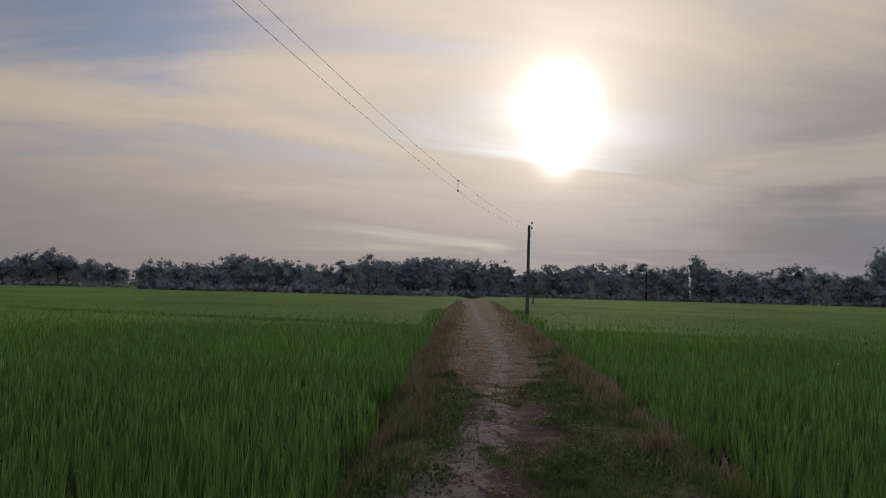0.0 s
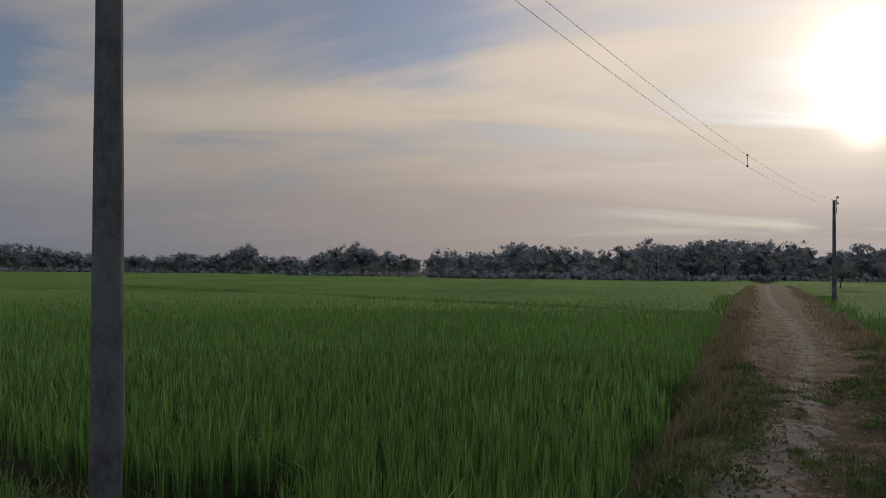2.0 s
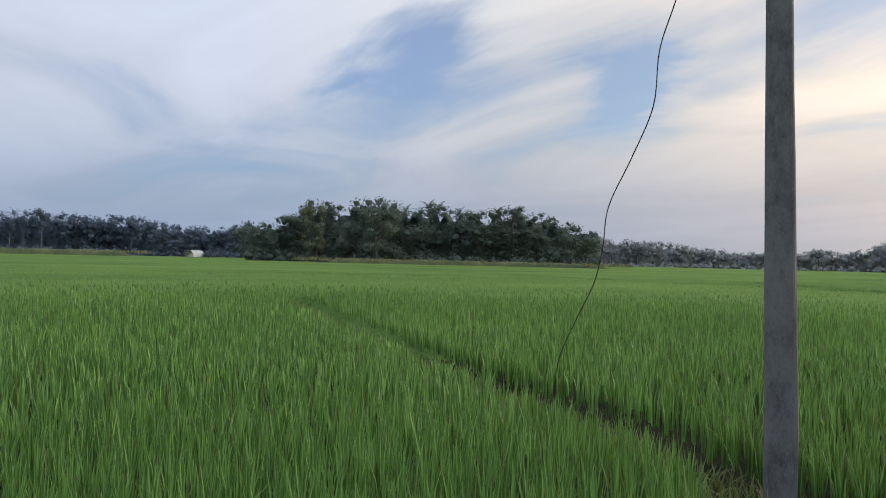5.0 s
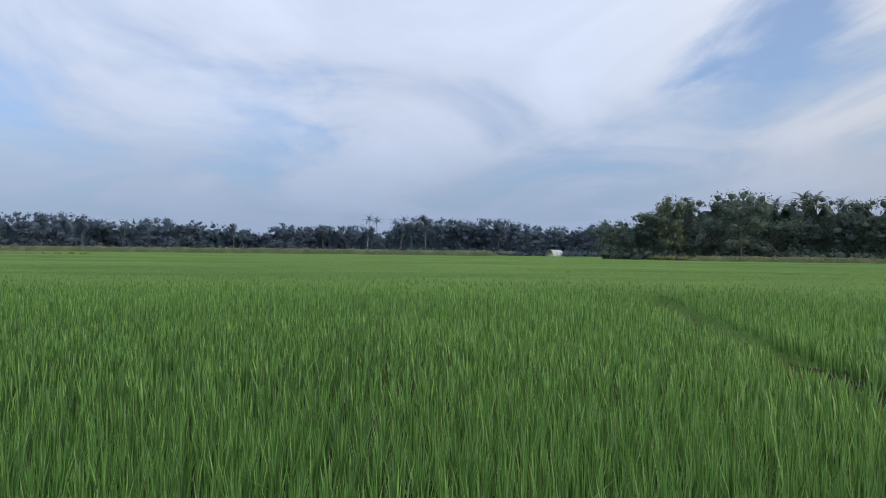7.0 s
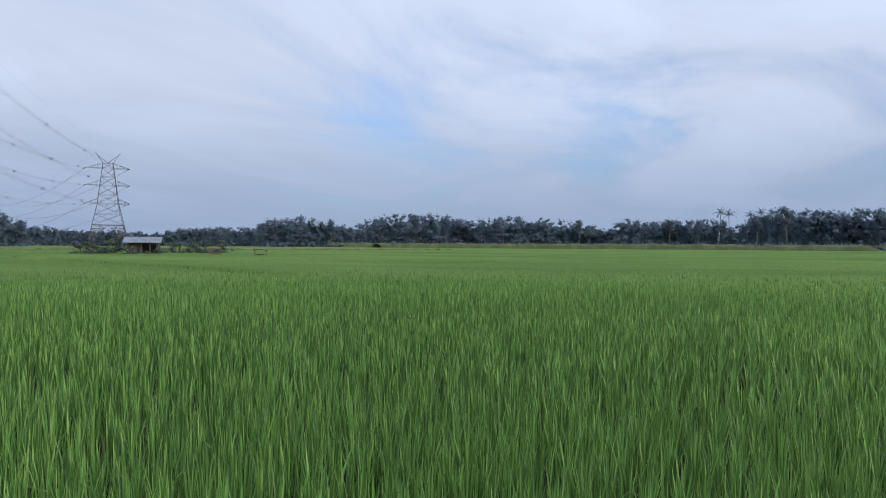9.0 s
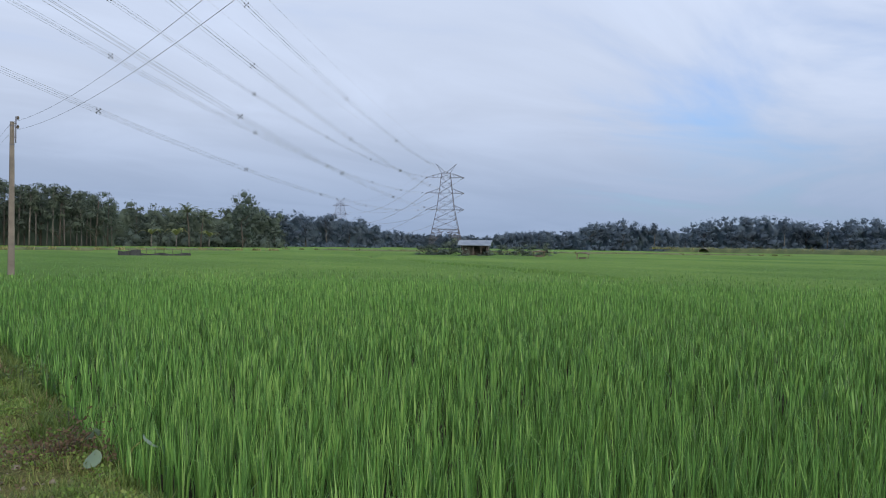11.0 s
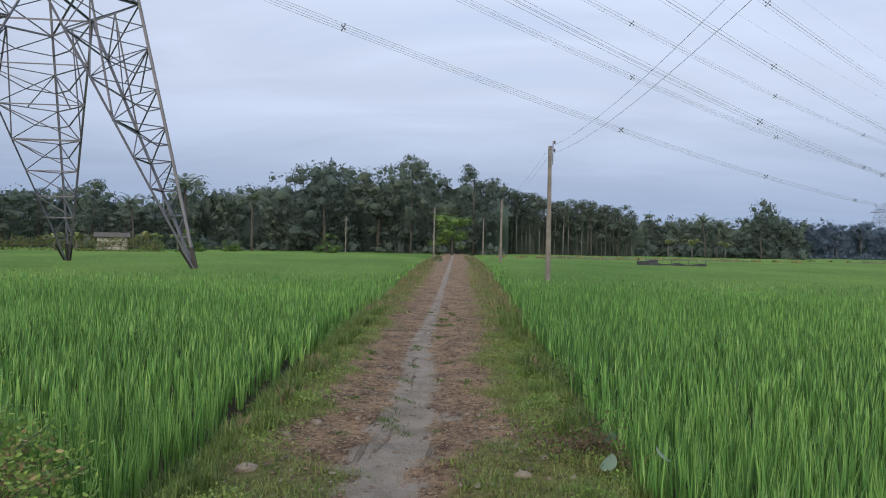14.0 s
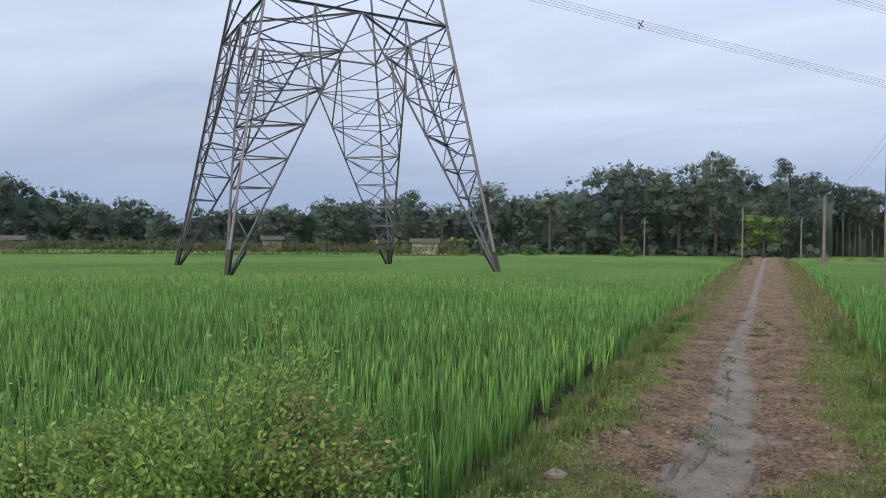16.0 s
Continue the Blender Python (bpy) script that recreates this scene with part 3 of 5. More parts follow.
# ---- trees ----
def leaf_cloud(centres, radii, count, size, squash=0.75, droop=0.0):
    """Sprays of three leaflets thrown over the outsides of several lobes."""
    pick = rng.choice(len(centres), count, p=np.array(radii) ** 2 / np.sum(np.array(radii) ** 2))
    d = rng.normal(size=(count, 3))
    d /= np.linalg.norm(d, axis=1)[:, None]
    rad = np.array(radii)[pick][:, None] * rng.uniform(0.48, 1.12, (count, 1)) ** 0.8
    p = np.array(centres)[pick] + d * rad * np.array([1, 1, squash])
    p[:, 2] -= droop * rng.uniform(0, 1, count)
    u = rng.normal(size=(count, 3)) + d * 0.5
    u[:, 2] *= 0.6
    u /= np.linalg.norm(u, axis=1)[:, None]
    w = np.cross(u, d + rng.normal(0, 0.5, (count, 3)))
    w /= np.linalg.norm(w, axis=1)[:, None] + 1e-9
    s = size * rng.uniform(0.55, 1.35, (count, 1))
    verts = []
    for turn in (-1.2, 0.0, 1.2):
        go, side = u * math.cos(turn) + w * math.sin(turn), w * math.cos(turn) - u * math.sin(turn)
        verts += [p + go * s * 0.1 - side * s * 0.27, p + go * s * 0.1 + side * s * 0.27, p + go * s]
    verts = np.stack(verts, 1).reshape(-1, 3)
    tris = np.arange(count * 9).reshape(-1, 3)
    n = d + rng.normal(0, 0.18, (count, 3)) + np.array([0, 0, 0.25])
    n /= np.linalg.norm(n, axis=1)[:, None]
    return verts, tris, np.repeat(n, 9, axis=0)


def unit_ball():
    bm = bmesh.new()
    bmesh.ops.create_icosphere(bm, subdivisions=1, radius=1.0)
    bm.verts.index_update()
    made = np.array([v.co for v in bm.verts]), np.array([[v.index for v in f.verts] for f in bm.faces])
    bm.free()
    return made


BALL = unit_ball()


def leaf_hearts(centres, radii, squash=0.75, share=0.60):
    """The close leafage inside each lobe: uneven lumps under the outer sprays."""
    ball, faces = BALL
    centres, radii = np.asarray(centres, float), np.asarray(radii, float)
    bumpy = share * rng.uniform(0.55, 1.25, (len(centres), len(ball)))
    verts = centres[:, None] + ball[None] * (bumpy * radii[:, None])[..., None] * np.array([1, 1, squash])
    tris = (np.arange(len(centres))[:, None, None] * len(ball) + faces[None]).reshape(-1, 3)
    normals = np.tile(ball + np.array([0, 0, 0.25]), (len(centres), 1))
    normals /= np.linalg.norm(normals, axis=1)[:, None]
    return verts.reshape(-1, 3), tris, normals


def leafage(centres, radii, count, size, squash=0.75, coarse=False):
    count, size, share, rise = (int(count * 0.58), size * 1.5, 0.50, 2.2) if coarse else (int(count * 1.2), size * 1.0, 0.48, 0.6)
    a, b = leaf_cloud(centres, radii, count, size, squash), leaf_hearts(centres, radii, squash, share)
    # normals lifted skyward to even out shading; on far (coarse) crowns this imitates haze
    normals = np.concatenate([a[2], b[2]]) + np.array([0, 0, rise])
    return (*joined([a[:2], b[:2]]), normals / np.linalg.norm(normals, axis=1)[:, None])


def soften(mesh, normals):
    """Leaves shade with the roundness of the crown they belong to."""
    full = np.zeros((len(mesh.vertices), 3))
    full[:len(normals)] = normals
    mesh.normals_split_custom_set_from_vertices(full.tolist())
    return mesh


def tree_meshes(species, seed, coarse):
    """Trunk and crown meshes of one tree, about 10 m high, standing at the origin."""
    global rng
    rng = np.random.default_rng(seed)
    limbs, centres, radii = [], [], []
    if species in ("areca", "coconut"):
        h = 9.3 if species == "areca" else 8.2
        lean = rng.uniform(-0.5, 0.5, 2) * (0.5 if species == "areca" else 1.6)
        line = [(lean[0] * s * s, lean[1] * s * s, h * s) for s in (0, 0.25, 0.5, 0.75, 1.0)]
        limbs.append(tube(line, [0.10, 0.08, 0.07, 0.06, 0.05] if species == "areca" else [0.24, 0.19, 0.17, 0.16, 0.14], 6))
        fronds, span = (13, 2.0) if species == "areca" else (19, 3.0)
        leaves = []
        for f in range(fronds):
            a, rise = 2.4 * f + rng.uniform(-0.3, 0.3), 1.25 - 1.5 * f / fronds + rng.uniform(-0.2, 0.2)
            base = np.array([line[-1][0], line[-1][1], h])
            steps = 12
            for q in range(steps):
                s = q / steps
                e = rise - 1.5 * s * s
                way_out = np.array([math.cos(a) * math.cos(e), math.sin(a) * math.cos(e), math.sin(e)])
                base = base + way_out * span / steps
                for side in (-1, 1):
                    q2 = (np.array([-math.sin(a) * side, math.cos(a) * side, -0.45]) + way_out * 0.5) * span * 0.24 * (1.05 - 0.75 * s)
                    leaves.append(([base - way_out * span * 0.03, base + way_out * span * 0.03, base + q2], [(0, 1, 2)]))
        return joined(limbs), (*joined(leaves), None)
    if species == "broad":
        for i in range(24):
            a, rad = rng.uniform(0, 2 * math.pi), 2.6 * math.sqrt(rng.uniform(0, 1))
            centres.append((math.cos(a) * rad, math.sin(a) * rad, rng.uniform(2.8, 8.4) - 0.25 * rad))
            radii.append(rng.uniform(0.7, 1.35))
        crown = leafage(centres, radii, 1750, 0.20, coarse=coarse)
        trunk_top, base = 4.6, 0.15
    elif species == "layered":
        for i in range(18):
            a, rad, z = rng.uniform(0, 2 * math.pi), rng.uniform(0.5, 2.8), 3.0 + 6.7 * (i / 17)
            rad *= 1.15 - 0.65 * (i / 17)
            centres.append((math.cos(a) * rad, math.sin(a) * rad, z))
            radii.append(rng.uniform(0.65, 1.15))
        crown = leafage(centres, radii, 1500, 0.19, 0.6, coarse=coarse)
        trunk_top, base = 8.6, 0.13
    elif species == "spreading":
        for i in range(20):
            a, rad = rng.uniform(0, 2 * math.pi), 4.4 * math.sqrt(rng.uniform(0.02, 1))
            centres.append((math.cos(a) * rad, math.sin(a) * rad, rng.uniform(7.6, 9.2) - 0.14 * rad * rad * 0.6))
            radii.append(rng.uniform(0.75, 1.3))
        crown = leafage(centres, radii, 1300, 0.24, 0.6, coarse=coarse)
        trunk_top, base = 6.0, 0.18
    elif species == "slender":
        for i in range(7):
            a, rad = rng.uniform(0, 2 * math.pi), rng.uniform(0, 0.8)
            centres.append((math.cos(a) * rad, math.sin(a) * rad, 6.6 + 2.9 * i / 6))
            radii.append(rng.uniform(0.7, 1.1))
        crown = leafage(centres, radii, 620, 0.21, 0.7, coarse=coarse)
        trunk_top, base = 8.8, 0.10
    else:  # thicket: leaves down to the ground
        for i in range(18):
            a, rad = rng.uniform(0, 2 * math.pi), 3.4 * math.sqrt(rng.uniform(0, 1))
            centres.append((math.cos(a) * rad, math.sin(a) * rad, rng.uniform(1.2, 8.2) * (1 - 0.05 * rad * rad)))
            radii.append(rng.uniform(0.85, 1.6))
        crown = leafage(centres, radii, 1600, 0.22, 0.9, coarse=coarse)
        trunk_top, base = 3.0, 0.14
    sway = rng.uniform(-0.4, 0.4, 2)
    limbs.append(tube([(0, 0, -0.5), (sway[0] * 0.3, sway[1] * 0.3, trunk_top * 0.5), (sway[0], sway[1], trunk_top)], [base * 1.3, base, base * 0.6], 7))
    for (x, y, z), r in list(zip(centres, radii))[:7]:
        s = min(trunk_top * 0.98, max(1.0, z - 1.6))
        foot = (sway[0] * s / trunk_top, sway[1] * s / trunk_top, s)
        limbs.append(tube([foot, ((x + foot[0]) * 0.5, (y + foot[1]) * 0.5, (z + s) * 0.5 - 0.1), (x, y, z)], [base * 0.5, base * 0.35, base * 0.12], 5))
    return joined(limbs), crown


SPECIES_WORDS = {"broad": "broad-leaved tree with a dense dark crown", "layered": "tall tree with layered open crown", "spreading": "tree with a wide flat spreading crown",
                 "slender": "slender straight plantation tree with a small high crown", "thicket": "bushy tree leafed down to the ground",
                 "areca": "thin areca palm with a feathery tuft", "coconut": "coconut palm with long drooping fronds"}
PROTOS = {}


def tree(species, leaf, where, height, group="", width=1.0, words="", variant=None):
    """One tree with trunk and crown; trees of one make share their meshes."""
    variant = rng_place.integers(0, 3) if variant is None else variant
    key = (species, leaf.name, int(variant))
    if key not in PROTOS:
        trunk, crown = tree_meshes(species, 100 + 17 * int(variant) + 5 * len(species) + len(leaf.name), leaf in (LEAF_HAZE_BLUE, LEAF_HAZE_PALE))
        bark = BARK_PALE if species == "slender" else BARK
        made = tri_mesh("crown", *crown[:2], leaf)
        PROTOS[key] = (tri_mesh("trunk", *trunk, bark, True), made if crown[2] is None else soften(made, crown[2]))
    trunk, crown = PROTOS[key]
    label = (words or SPECIES_WORDS[species]) + ", beyond the paddies" * (not words)
    kind_word = "palm" if species in ("areca", "coconut") else "tree"
    ob = thing("palm_tree" if kind_word == "palm" else "tree", label, kind_word, group)
    s = height / 10.0
    ob.matrix_basis = Matrix.LocRotScale(where, Euler((0, 0, rng_place.uniform(0, 6.28))), (s * width, s * width, s))
    part("trunk", trunk, ob)
    part("crown", crown, ob)
    return ob


rng_place = np.random.default_rng(21)


MASS = {}


def wood(group, az0, az1, dist, depth, spacing, profile, kinds, leaf, width=1.0, under=0.0, stems=False):
    """A stretch of tree line whose tops follow the given skyline (bearing, elevation): single trees along its front and skyline,
    and behind them the closed leafage of the wood."""
    bearings, tops = zip(*sorted(profile))

    def top_at(az, d):
        return EYE_Z + d * math.tan(radians(float(np.interp(az, bearings, tops)))) - FIELD_Z

    az = az0 + rng_place.uniform(0, 1) * math.degrees(spacing / dist)
    turn = 0
    while az < az1:
        d = dist + rng_place.uniform(0.0, 0.5) * depth
        high = top_at(az, d) * (rng_place.uniform(0.98, 1.10) if turn % 2 else rng_place.uniform(0.70, 0.95))
        species = kinds[int(rng_place.integers(0, len(kinds)))]
        tree(species, PALM if species in ("areca", "coconut") and leaf not in (LEAF_HAZE_BLUE, LEAF_HAZE_PALE) else leaf, polar(az, d, FIELD_Z), high, group, width * rng_place.uniform(1.05, 1.5))
        az += math.degrees(spacing / dist) * rng_place.uniform(0.7, 1.3)
        turn += 1
    # leafage: lobes from the ground up to the skyline
    span = radians(az1 - az0) * dist
    lobes = []
    for k in range(int(span * 2.0)):
        az, d = rng_place.uniform(az0, az1), dist + rng_place.uniform(0.25, 1.0) * depth
        full = top_at(az, d)
        crown = full * rng_place.uniform(0.80, 1.04)
        r = rng_place.uniform(0.9, 1.75) * (full / 10.0) ** 0.5
        lobes.append((*polar(az, d, FIELD_Z + crown - r * 0.8), r))
        if not stems:
            lobes.append((*polar(az + rng_place.uniform(-0.4, 0.4), d, FIELD_Z + crown * rng_place.uniform(0.25, 0.7)), r * 1.1))
        if under and rng_place.uniform() < 0.8:
            lobes.append((*polar(az, dist - rng_place.uniform(0.0, 3.0), FIELD_Z + under * rng_place.uniform(0.1, 0.5)), under * rng_place.uniform(0.3, 0.5)))
    store = MASS.setdefault(leaf.name, (leaf, [], []))
    store[1].extend(lobes)
    # an added uneven leafy sheet that closes holes, standing for the wood's shadowed inside
    count = max(6, int(span / 1.1))
    verts = []
    for k in range(count):
        az = az0 + (az1 - az0) * k / (count - 1)
        full = top_at(az, dist + depth * 0.7) * rng_place.uniform(0.70, 0.90)
        for q in (0.0, 0.25, 0.5, 0.75, 0.92, 1.0):
            d = dist + depth * (0.62 + 0.25 * rng_place.uniform(-1, 1) + 0.2 * (q > 0.95))
            verts.append(polar(az + rng_place.uniform(-0.12, 0.12), d, FIELD_Z - 0.3 + (full + 0.3) * q * (1 + 0.04 * rng_place.uniform(-1, 1))))
    store[2].append((verts, grid_tris(count, 6)))


wood("far tree line", -41, -27, 235, 26, 8.7, ((-41, 3.4), (-39.1, 3.7), (-38.2, 1.8), (-36.1, 2.1), (-34.2, 2.5), (-31.9, 2.0), (-28.4, 2.2), (-27.5, 3.0)), ("broad", "thicket", "layered", "broad"), LEAF_HAZE_PALE, 1.15, 3.5)
wood("far tree line", -27, -6, 230, 26, 8.7, ((-27.5, 3.0), (-26.3, 2.1), (-22.4, 2.35), (-19.8, 2.4), (-16.7, 2.3), (-14.3, 1.5), (-13.3, 2.7), (-11.8, 2.4), (-9, 2.5)), ("broad", "thicket", "layered", "broad", "broad"), LEAF_HAZE_PALE, 1.2, 3.5)
wood("dark tree line", -8.8, 14, 178, 22, 7.5, ((-8.8, 2.9), (-5.9, 2.6), (-4.8, 2.2), (-2.8, 2.7), (-0.9, 1.9), (1.9, 1.85), (4.6, 2.15), (7.2, 2.6), (9.1, 1.6), (11.5, 1.7), (13.2, 1.8), (14, 1.1)), ("broad", "thicket", "layered", "broad"), LEAF_HAZE_PALE, 1.05, 3.6)
wood("dark tree line", 14.5, 25, 215, 20, 8.0, ((14, 1.1), (17.7, 1.7), (19.4, 2.3), (21.7, 1.7), (23.4, 0.9), (25, 1.2)), ("broad", "thicket", "layered"), LEAF_HAZE_PALE, 1.05, 3.0)
wood("far tree line", 24, 48, 300, 24, 10.2, ((24, 1.2), (25.8, 1.0), (27.6, 2.0), (30.7, 0.95), (31.7, 1.4), (33.6, 0.95), (38.7, 1.1), (42, 1.6), (45.6, 1.8), (48, 2.0)), ("broad", "spreading", "broad", "thicket"), LEAF_HAZE_PALE, 1.0, 3.0)
wood("dark grove", 47, 74, 168, 24, 6.7, ((47, 2.2), (48.2, 2.8), (50, 3.2), (52.4, 3.9), (54.8, 4.0), (57.7, 3.75), (59.8, 4.4), (62.2, 4.1), (64.2, 4.8), (67.5, 4.0), (69.1, 4.6), (70.6, 3.2), (72, 2.7), (74, 2.4)), ("broad", "thicket", "broad", "layered"), LEAF, 0.95, 4.0)
wood("far plantation", 73.5, 92, 265, 24, 8.1, ((73, 2.7), (75.3, 2.0), (78.8, 2.0), (81.5, 2.55), (85.8, 2.5), (89.3, 2.55), (90.9, 1.4), (92, 1.9)), ("slender", "broad", "broad", "slender"), LEAF_HAZE_BLUE, 1.1, 4.0)
wood("far plantation", 92, 126, 275, 28, 8.7, ((91.8, 1.87), (94.3, 1.95), (97.1, 1.76), (98.7, 2.05), (99.8, 1.28), (103.6, 2.0), (107.5, 2.2), (110.4, 1.9), (112.4, 2.35), (115.4, 2.4), (118, 2.0), (119.5, 1.3), (123.4, 2.05), (126, 1.8)), ("broad", "thicket", "slender", "broad"), LEAF_HAZE_BLUE, 1.15, 4.0)
wood("far tree line", 126, 143, 300, 20, 9.4, ((125.3, 1.8), (127.5, 1.15), (129, 1.3), (132.1, 1.05), (134, 0.8), (140, 1.0), (143, 1.3)), ("broad", "thicket"), LEAF_HAZE_BLUE, 1.2, 3.0)
wood("far tree line", 142, 152, 250, 20, 7.2, ((142, 1.4), (143.4, 2.0), (147.2, 2.4), (150.7, 2.5), (152, 2.6)), ("broad", "slender", "broad"), LEAF_HAZE_BLUE, 1.05, 3.0)
wood("orchard edge", 149.5, 164, 190, 20, 6.7, ((149.4, 2.3), (150.7, 2.7), (152.2, 3.8), (154.2, 2.3), (155.9, 2.5), (160.3, 2.8), (162, 2.4), (164, 3.4)), ("broad", "thicket", "broad", "broad"), LEAF, 1.0, 5.0)
wood("plantation", 161, 172, 165, 22, 1.0, ((161, 2.6), (164, 3.5), (167.1, 3.5), (169.6, 4.2), (171.9, 4.9)), ("slender", "slender", "slender", "slender", "layered"), LEAF, 0.85, 0.0, True)
wood("tall wood", 170.5, 196, 138, 26, 6.4, ((171.9, 4.9), (173.2, 6.1), (175.2, 5.4), (177.9, 6.8), (179.7, 6.1), (182.5, 5.8), (184.4, 6.6), (187, 6.0), (188.2, 5.5), (189.8, 4.4), (192.8, 4.2), (194.6, 4.9), (196, 3.6)), ("broad", "layered", "broad", "thicket", "layered"), LEAF, 0.9, 4.2)
wood("village trees", 195.5, 220, 128, 20, 6.7, ((195.5, 3.6), (197.6, 3.2), (198.9, 2.8), (200.7, 4.2), (204.6, 3.2), (206.7, 3.75), (209.3, 3.1), (211.8, 2.8), (215.4, 2.7), (217.8, 1.9), (219, 2.4)), ("broad", "thicket", "broad", "layered"), LEAF, 1.05, 3.4)
wood("village trees", 218.5, 236, 140, 18, 6.7, ((218.5, 2.3), (220.9, 3.3), (223.1, 3.3), (225.2, 3.4), (227.3, 3.9), (229.2, 4.7), (236, 5.0)), ("broad", "broad", "thicket"), LEAF, 1.1, 3.4)

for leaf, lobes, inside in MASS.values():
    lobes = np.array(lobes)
    # leafage takes the haze-tinted leaf colours of its wood
    cards = leafage(lobes[:, :3], lobes[:, 3], int(len(lobes) * 22), 0.40, 0.85, leaf in (LEAF_HAZE_BLUE, LEAF_HAZE_PALE))
    thing("woodland", "closed leafage of the woods behind the tree line, haze tinted into its colour", "woods", kind="stuff", mesh=soften(tri_mesh("woodland", *joined([cards[:2], *inside]), leaf), cards[2]))

# trees that stand out singly
tree("spreading", LEAF, polar(-15.55, 95, FIELD_Z), 2.7, width=1.75, words="small dark umbrella-shaped tree alone in the paddies", variant=0)
tree("broad", LEAF_OLIVE, polar(69.1, 162, FIELD_Z), 15.6, width=0.62, words="pale green tree taller than the dark grove", variant=1)
tree("broad", LEAF_BRIGHT, polar(174.8, 112, FIELD_Z), 8.2, width=1.45, words="fresh green tree beside the earth path", variant=2)
tree("thicket", LEAF_BRIGHT, polar(184.3, 116, FIELD_Z), 4.4, width=1.45, words="light green bush at the wood's edge", variant=0)
for az, high in ((60.2, 15.2), (59.4, 15.0), (57.9, 13.6), (54.8, 14.2), (62.0, 13.9)):
    tree("areca", PALM, polar(az, 186, FIELD_Z), high * 1.02, "palms of the grove", 1.1, "areca palm rising above the dark grove")
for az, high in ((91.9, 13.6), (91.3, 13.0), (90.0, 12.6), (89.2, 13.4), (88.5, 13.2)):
    tree("areca", LEAF_HAZE_BLUE, polar(az, 278, FIELD_Z), high * 1.05, "distant palms", 1.1, "slim palm standing above the distant trees")
for az, dist, high in ((194.6, 122, 12.6), (198.2, 118, 8.6), (190.0, 122, 10.6), (156.0, 182, 10.4), (155.2, 182, 9.6)):
    tree("coconut", PALM, polar(az, dist, FIELD_Z), high, "village palms", 1.1, "coconut palm with a shaggy crown")
tree("broad", LEAF, polar(184.6, 134, FIELD_Z), 18.0, width=1.15, words="great tree with a broad flat-topped dark crown", variant=1)
tree("layered", LEAF, polar(178.0, 132, FIELD_Z), 17.8, width=0.85, words="tall tree with a feathery layered crown", variant=2)
tree("layered", LEAF, polar(173.2, 136, FIELD_Z), 16.6, width=0.95, words="tall tree with a rounded layered crown", variant=0)
tree("broad", LEAF, polar(152.2, 178, FIELD_Z), 14.0, width=0.8, words="tall rounded tree above the orchard edge", variant=1)
tree("broad", LEAF, polar(64.2, 160, FIELD_Z), 15.8, width=1.0, words="great round-crowned tree in the dark grove", variant=0)
tree("broad", LEAF, polar(206.4, 124, FIELD_Z), 10.4, width=1.5, words="wide round dark tree behind the bean trellis", variant=2)
tree("spreading", LEAF_HAZE_PALE, polar(27.5, 285, FIELD_Z), 11.4, width=0.75, words="flat-topped tree standing above the far tree line", variant=2)
tree("broad", LEAF_HAZE_PALE, polar(-2.8, 172, FIELD_Z), 9.9, width=0.95, words="round tree standing out of the tree line", variant=0)
for az, dist, high in ((196.8, 101, 3.6), (194.4, 104, 4.4), (191.6, 110, 3.8), (220.6, 84, 1.9), (222.0, 85, 1.6)):
    tree("thicket", LEAF_BRIGHT, polar(az, dist, FIELD_Z), high, "bushes at the village edge", 1.35, "leafy green bush at the paddy's far edge")
for az, dist, high in ((176.0, 66, 1.35), (173.1, 70, 1.2)):
    tree("thicket", LEAF_OLIVE, polar(az, dist, FIELD_Z), high, "bushes beside the path", 1.5, "low dark bush where the path meets the wood")
tree("layered", LEAF, polar(200.8, 118, FIELD_Z), 10.4, width=0.95, words="tree with a round top over bare lower limbs", variant=0)


# ---- banks and far field edges ----
def bank(label, line, width, height, mat, tufts, tuft_mat):
    """A long low grassy bank along a line of points, with ragged grass on it."""
    pts = [Vector((*p, 0)) for p in line]
    rows = []
    for a, b in zip(pts[:-1], pts[1:]):
        steps = max(2, int((b - a).length / 2.5))
        rows += [a.lerp(b, i / steps) for i in range(steps)]
    rows.append(pts[-1])
    shape = ((-0.5, 0.0), (-0.33, 0.75), (-0.15, 1.0), (0.15, 1.0), (0.33, 0.75), (0.5, 0.0))
    verts = []
    for i, p in enumerate(rows):
        d = (rows[min(i + 1, len(rows) - 1)] - rows[max(i - 1, 0)]).normalized()
        side = Vector((-d.y, d.x, 0))
        end = min(1.0, i / 3, (len(rows) - 1 - i) / 3)
        for s, h in shape:
            verts.append((*(p + side * s * width).xy, FIELD_Z - 0.1 + (0.1 + height * end) * h * (1 + 0.15 * rng.uniform(-1, 1))))
    ob = thing("embankment", label, "bank", kind="structure", mesh=tri_mesh("embankment", verts, grid_tris(len(rows), len(shape)), mat, True))
    pick = rng.integers(0, len(rows), tufts)
    base = np.array([tuple(rows[i]) for i in pick]) + rng.normal(0, width * 0.2, (tufts, 3))
    grass = blades(base[:, 0], base[:, 1], np.full(tufts, FIELD_Z + height * 0.7), rng.uniform(0.25, 0.75, tufts) * max(height, 0.8) * 0.9, np.full(tufts, 0.22), rng.uniform(0.1, 0.6, tufts), 1)
    thing("bank_grass", "ragged pale grass growing along a field bank", "grass", kind="stuff", mesh=tri_mesh("bank_grass", *grass, tuft_mat))
    return ob


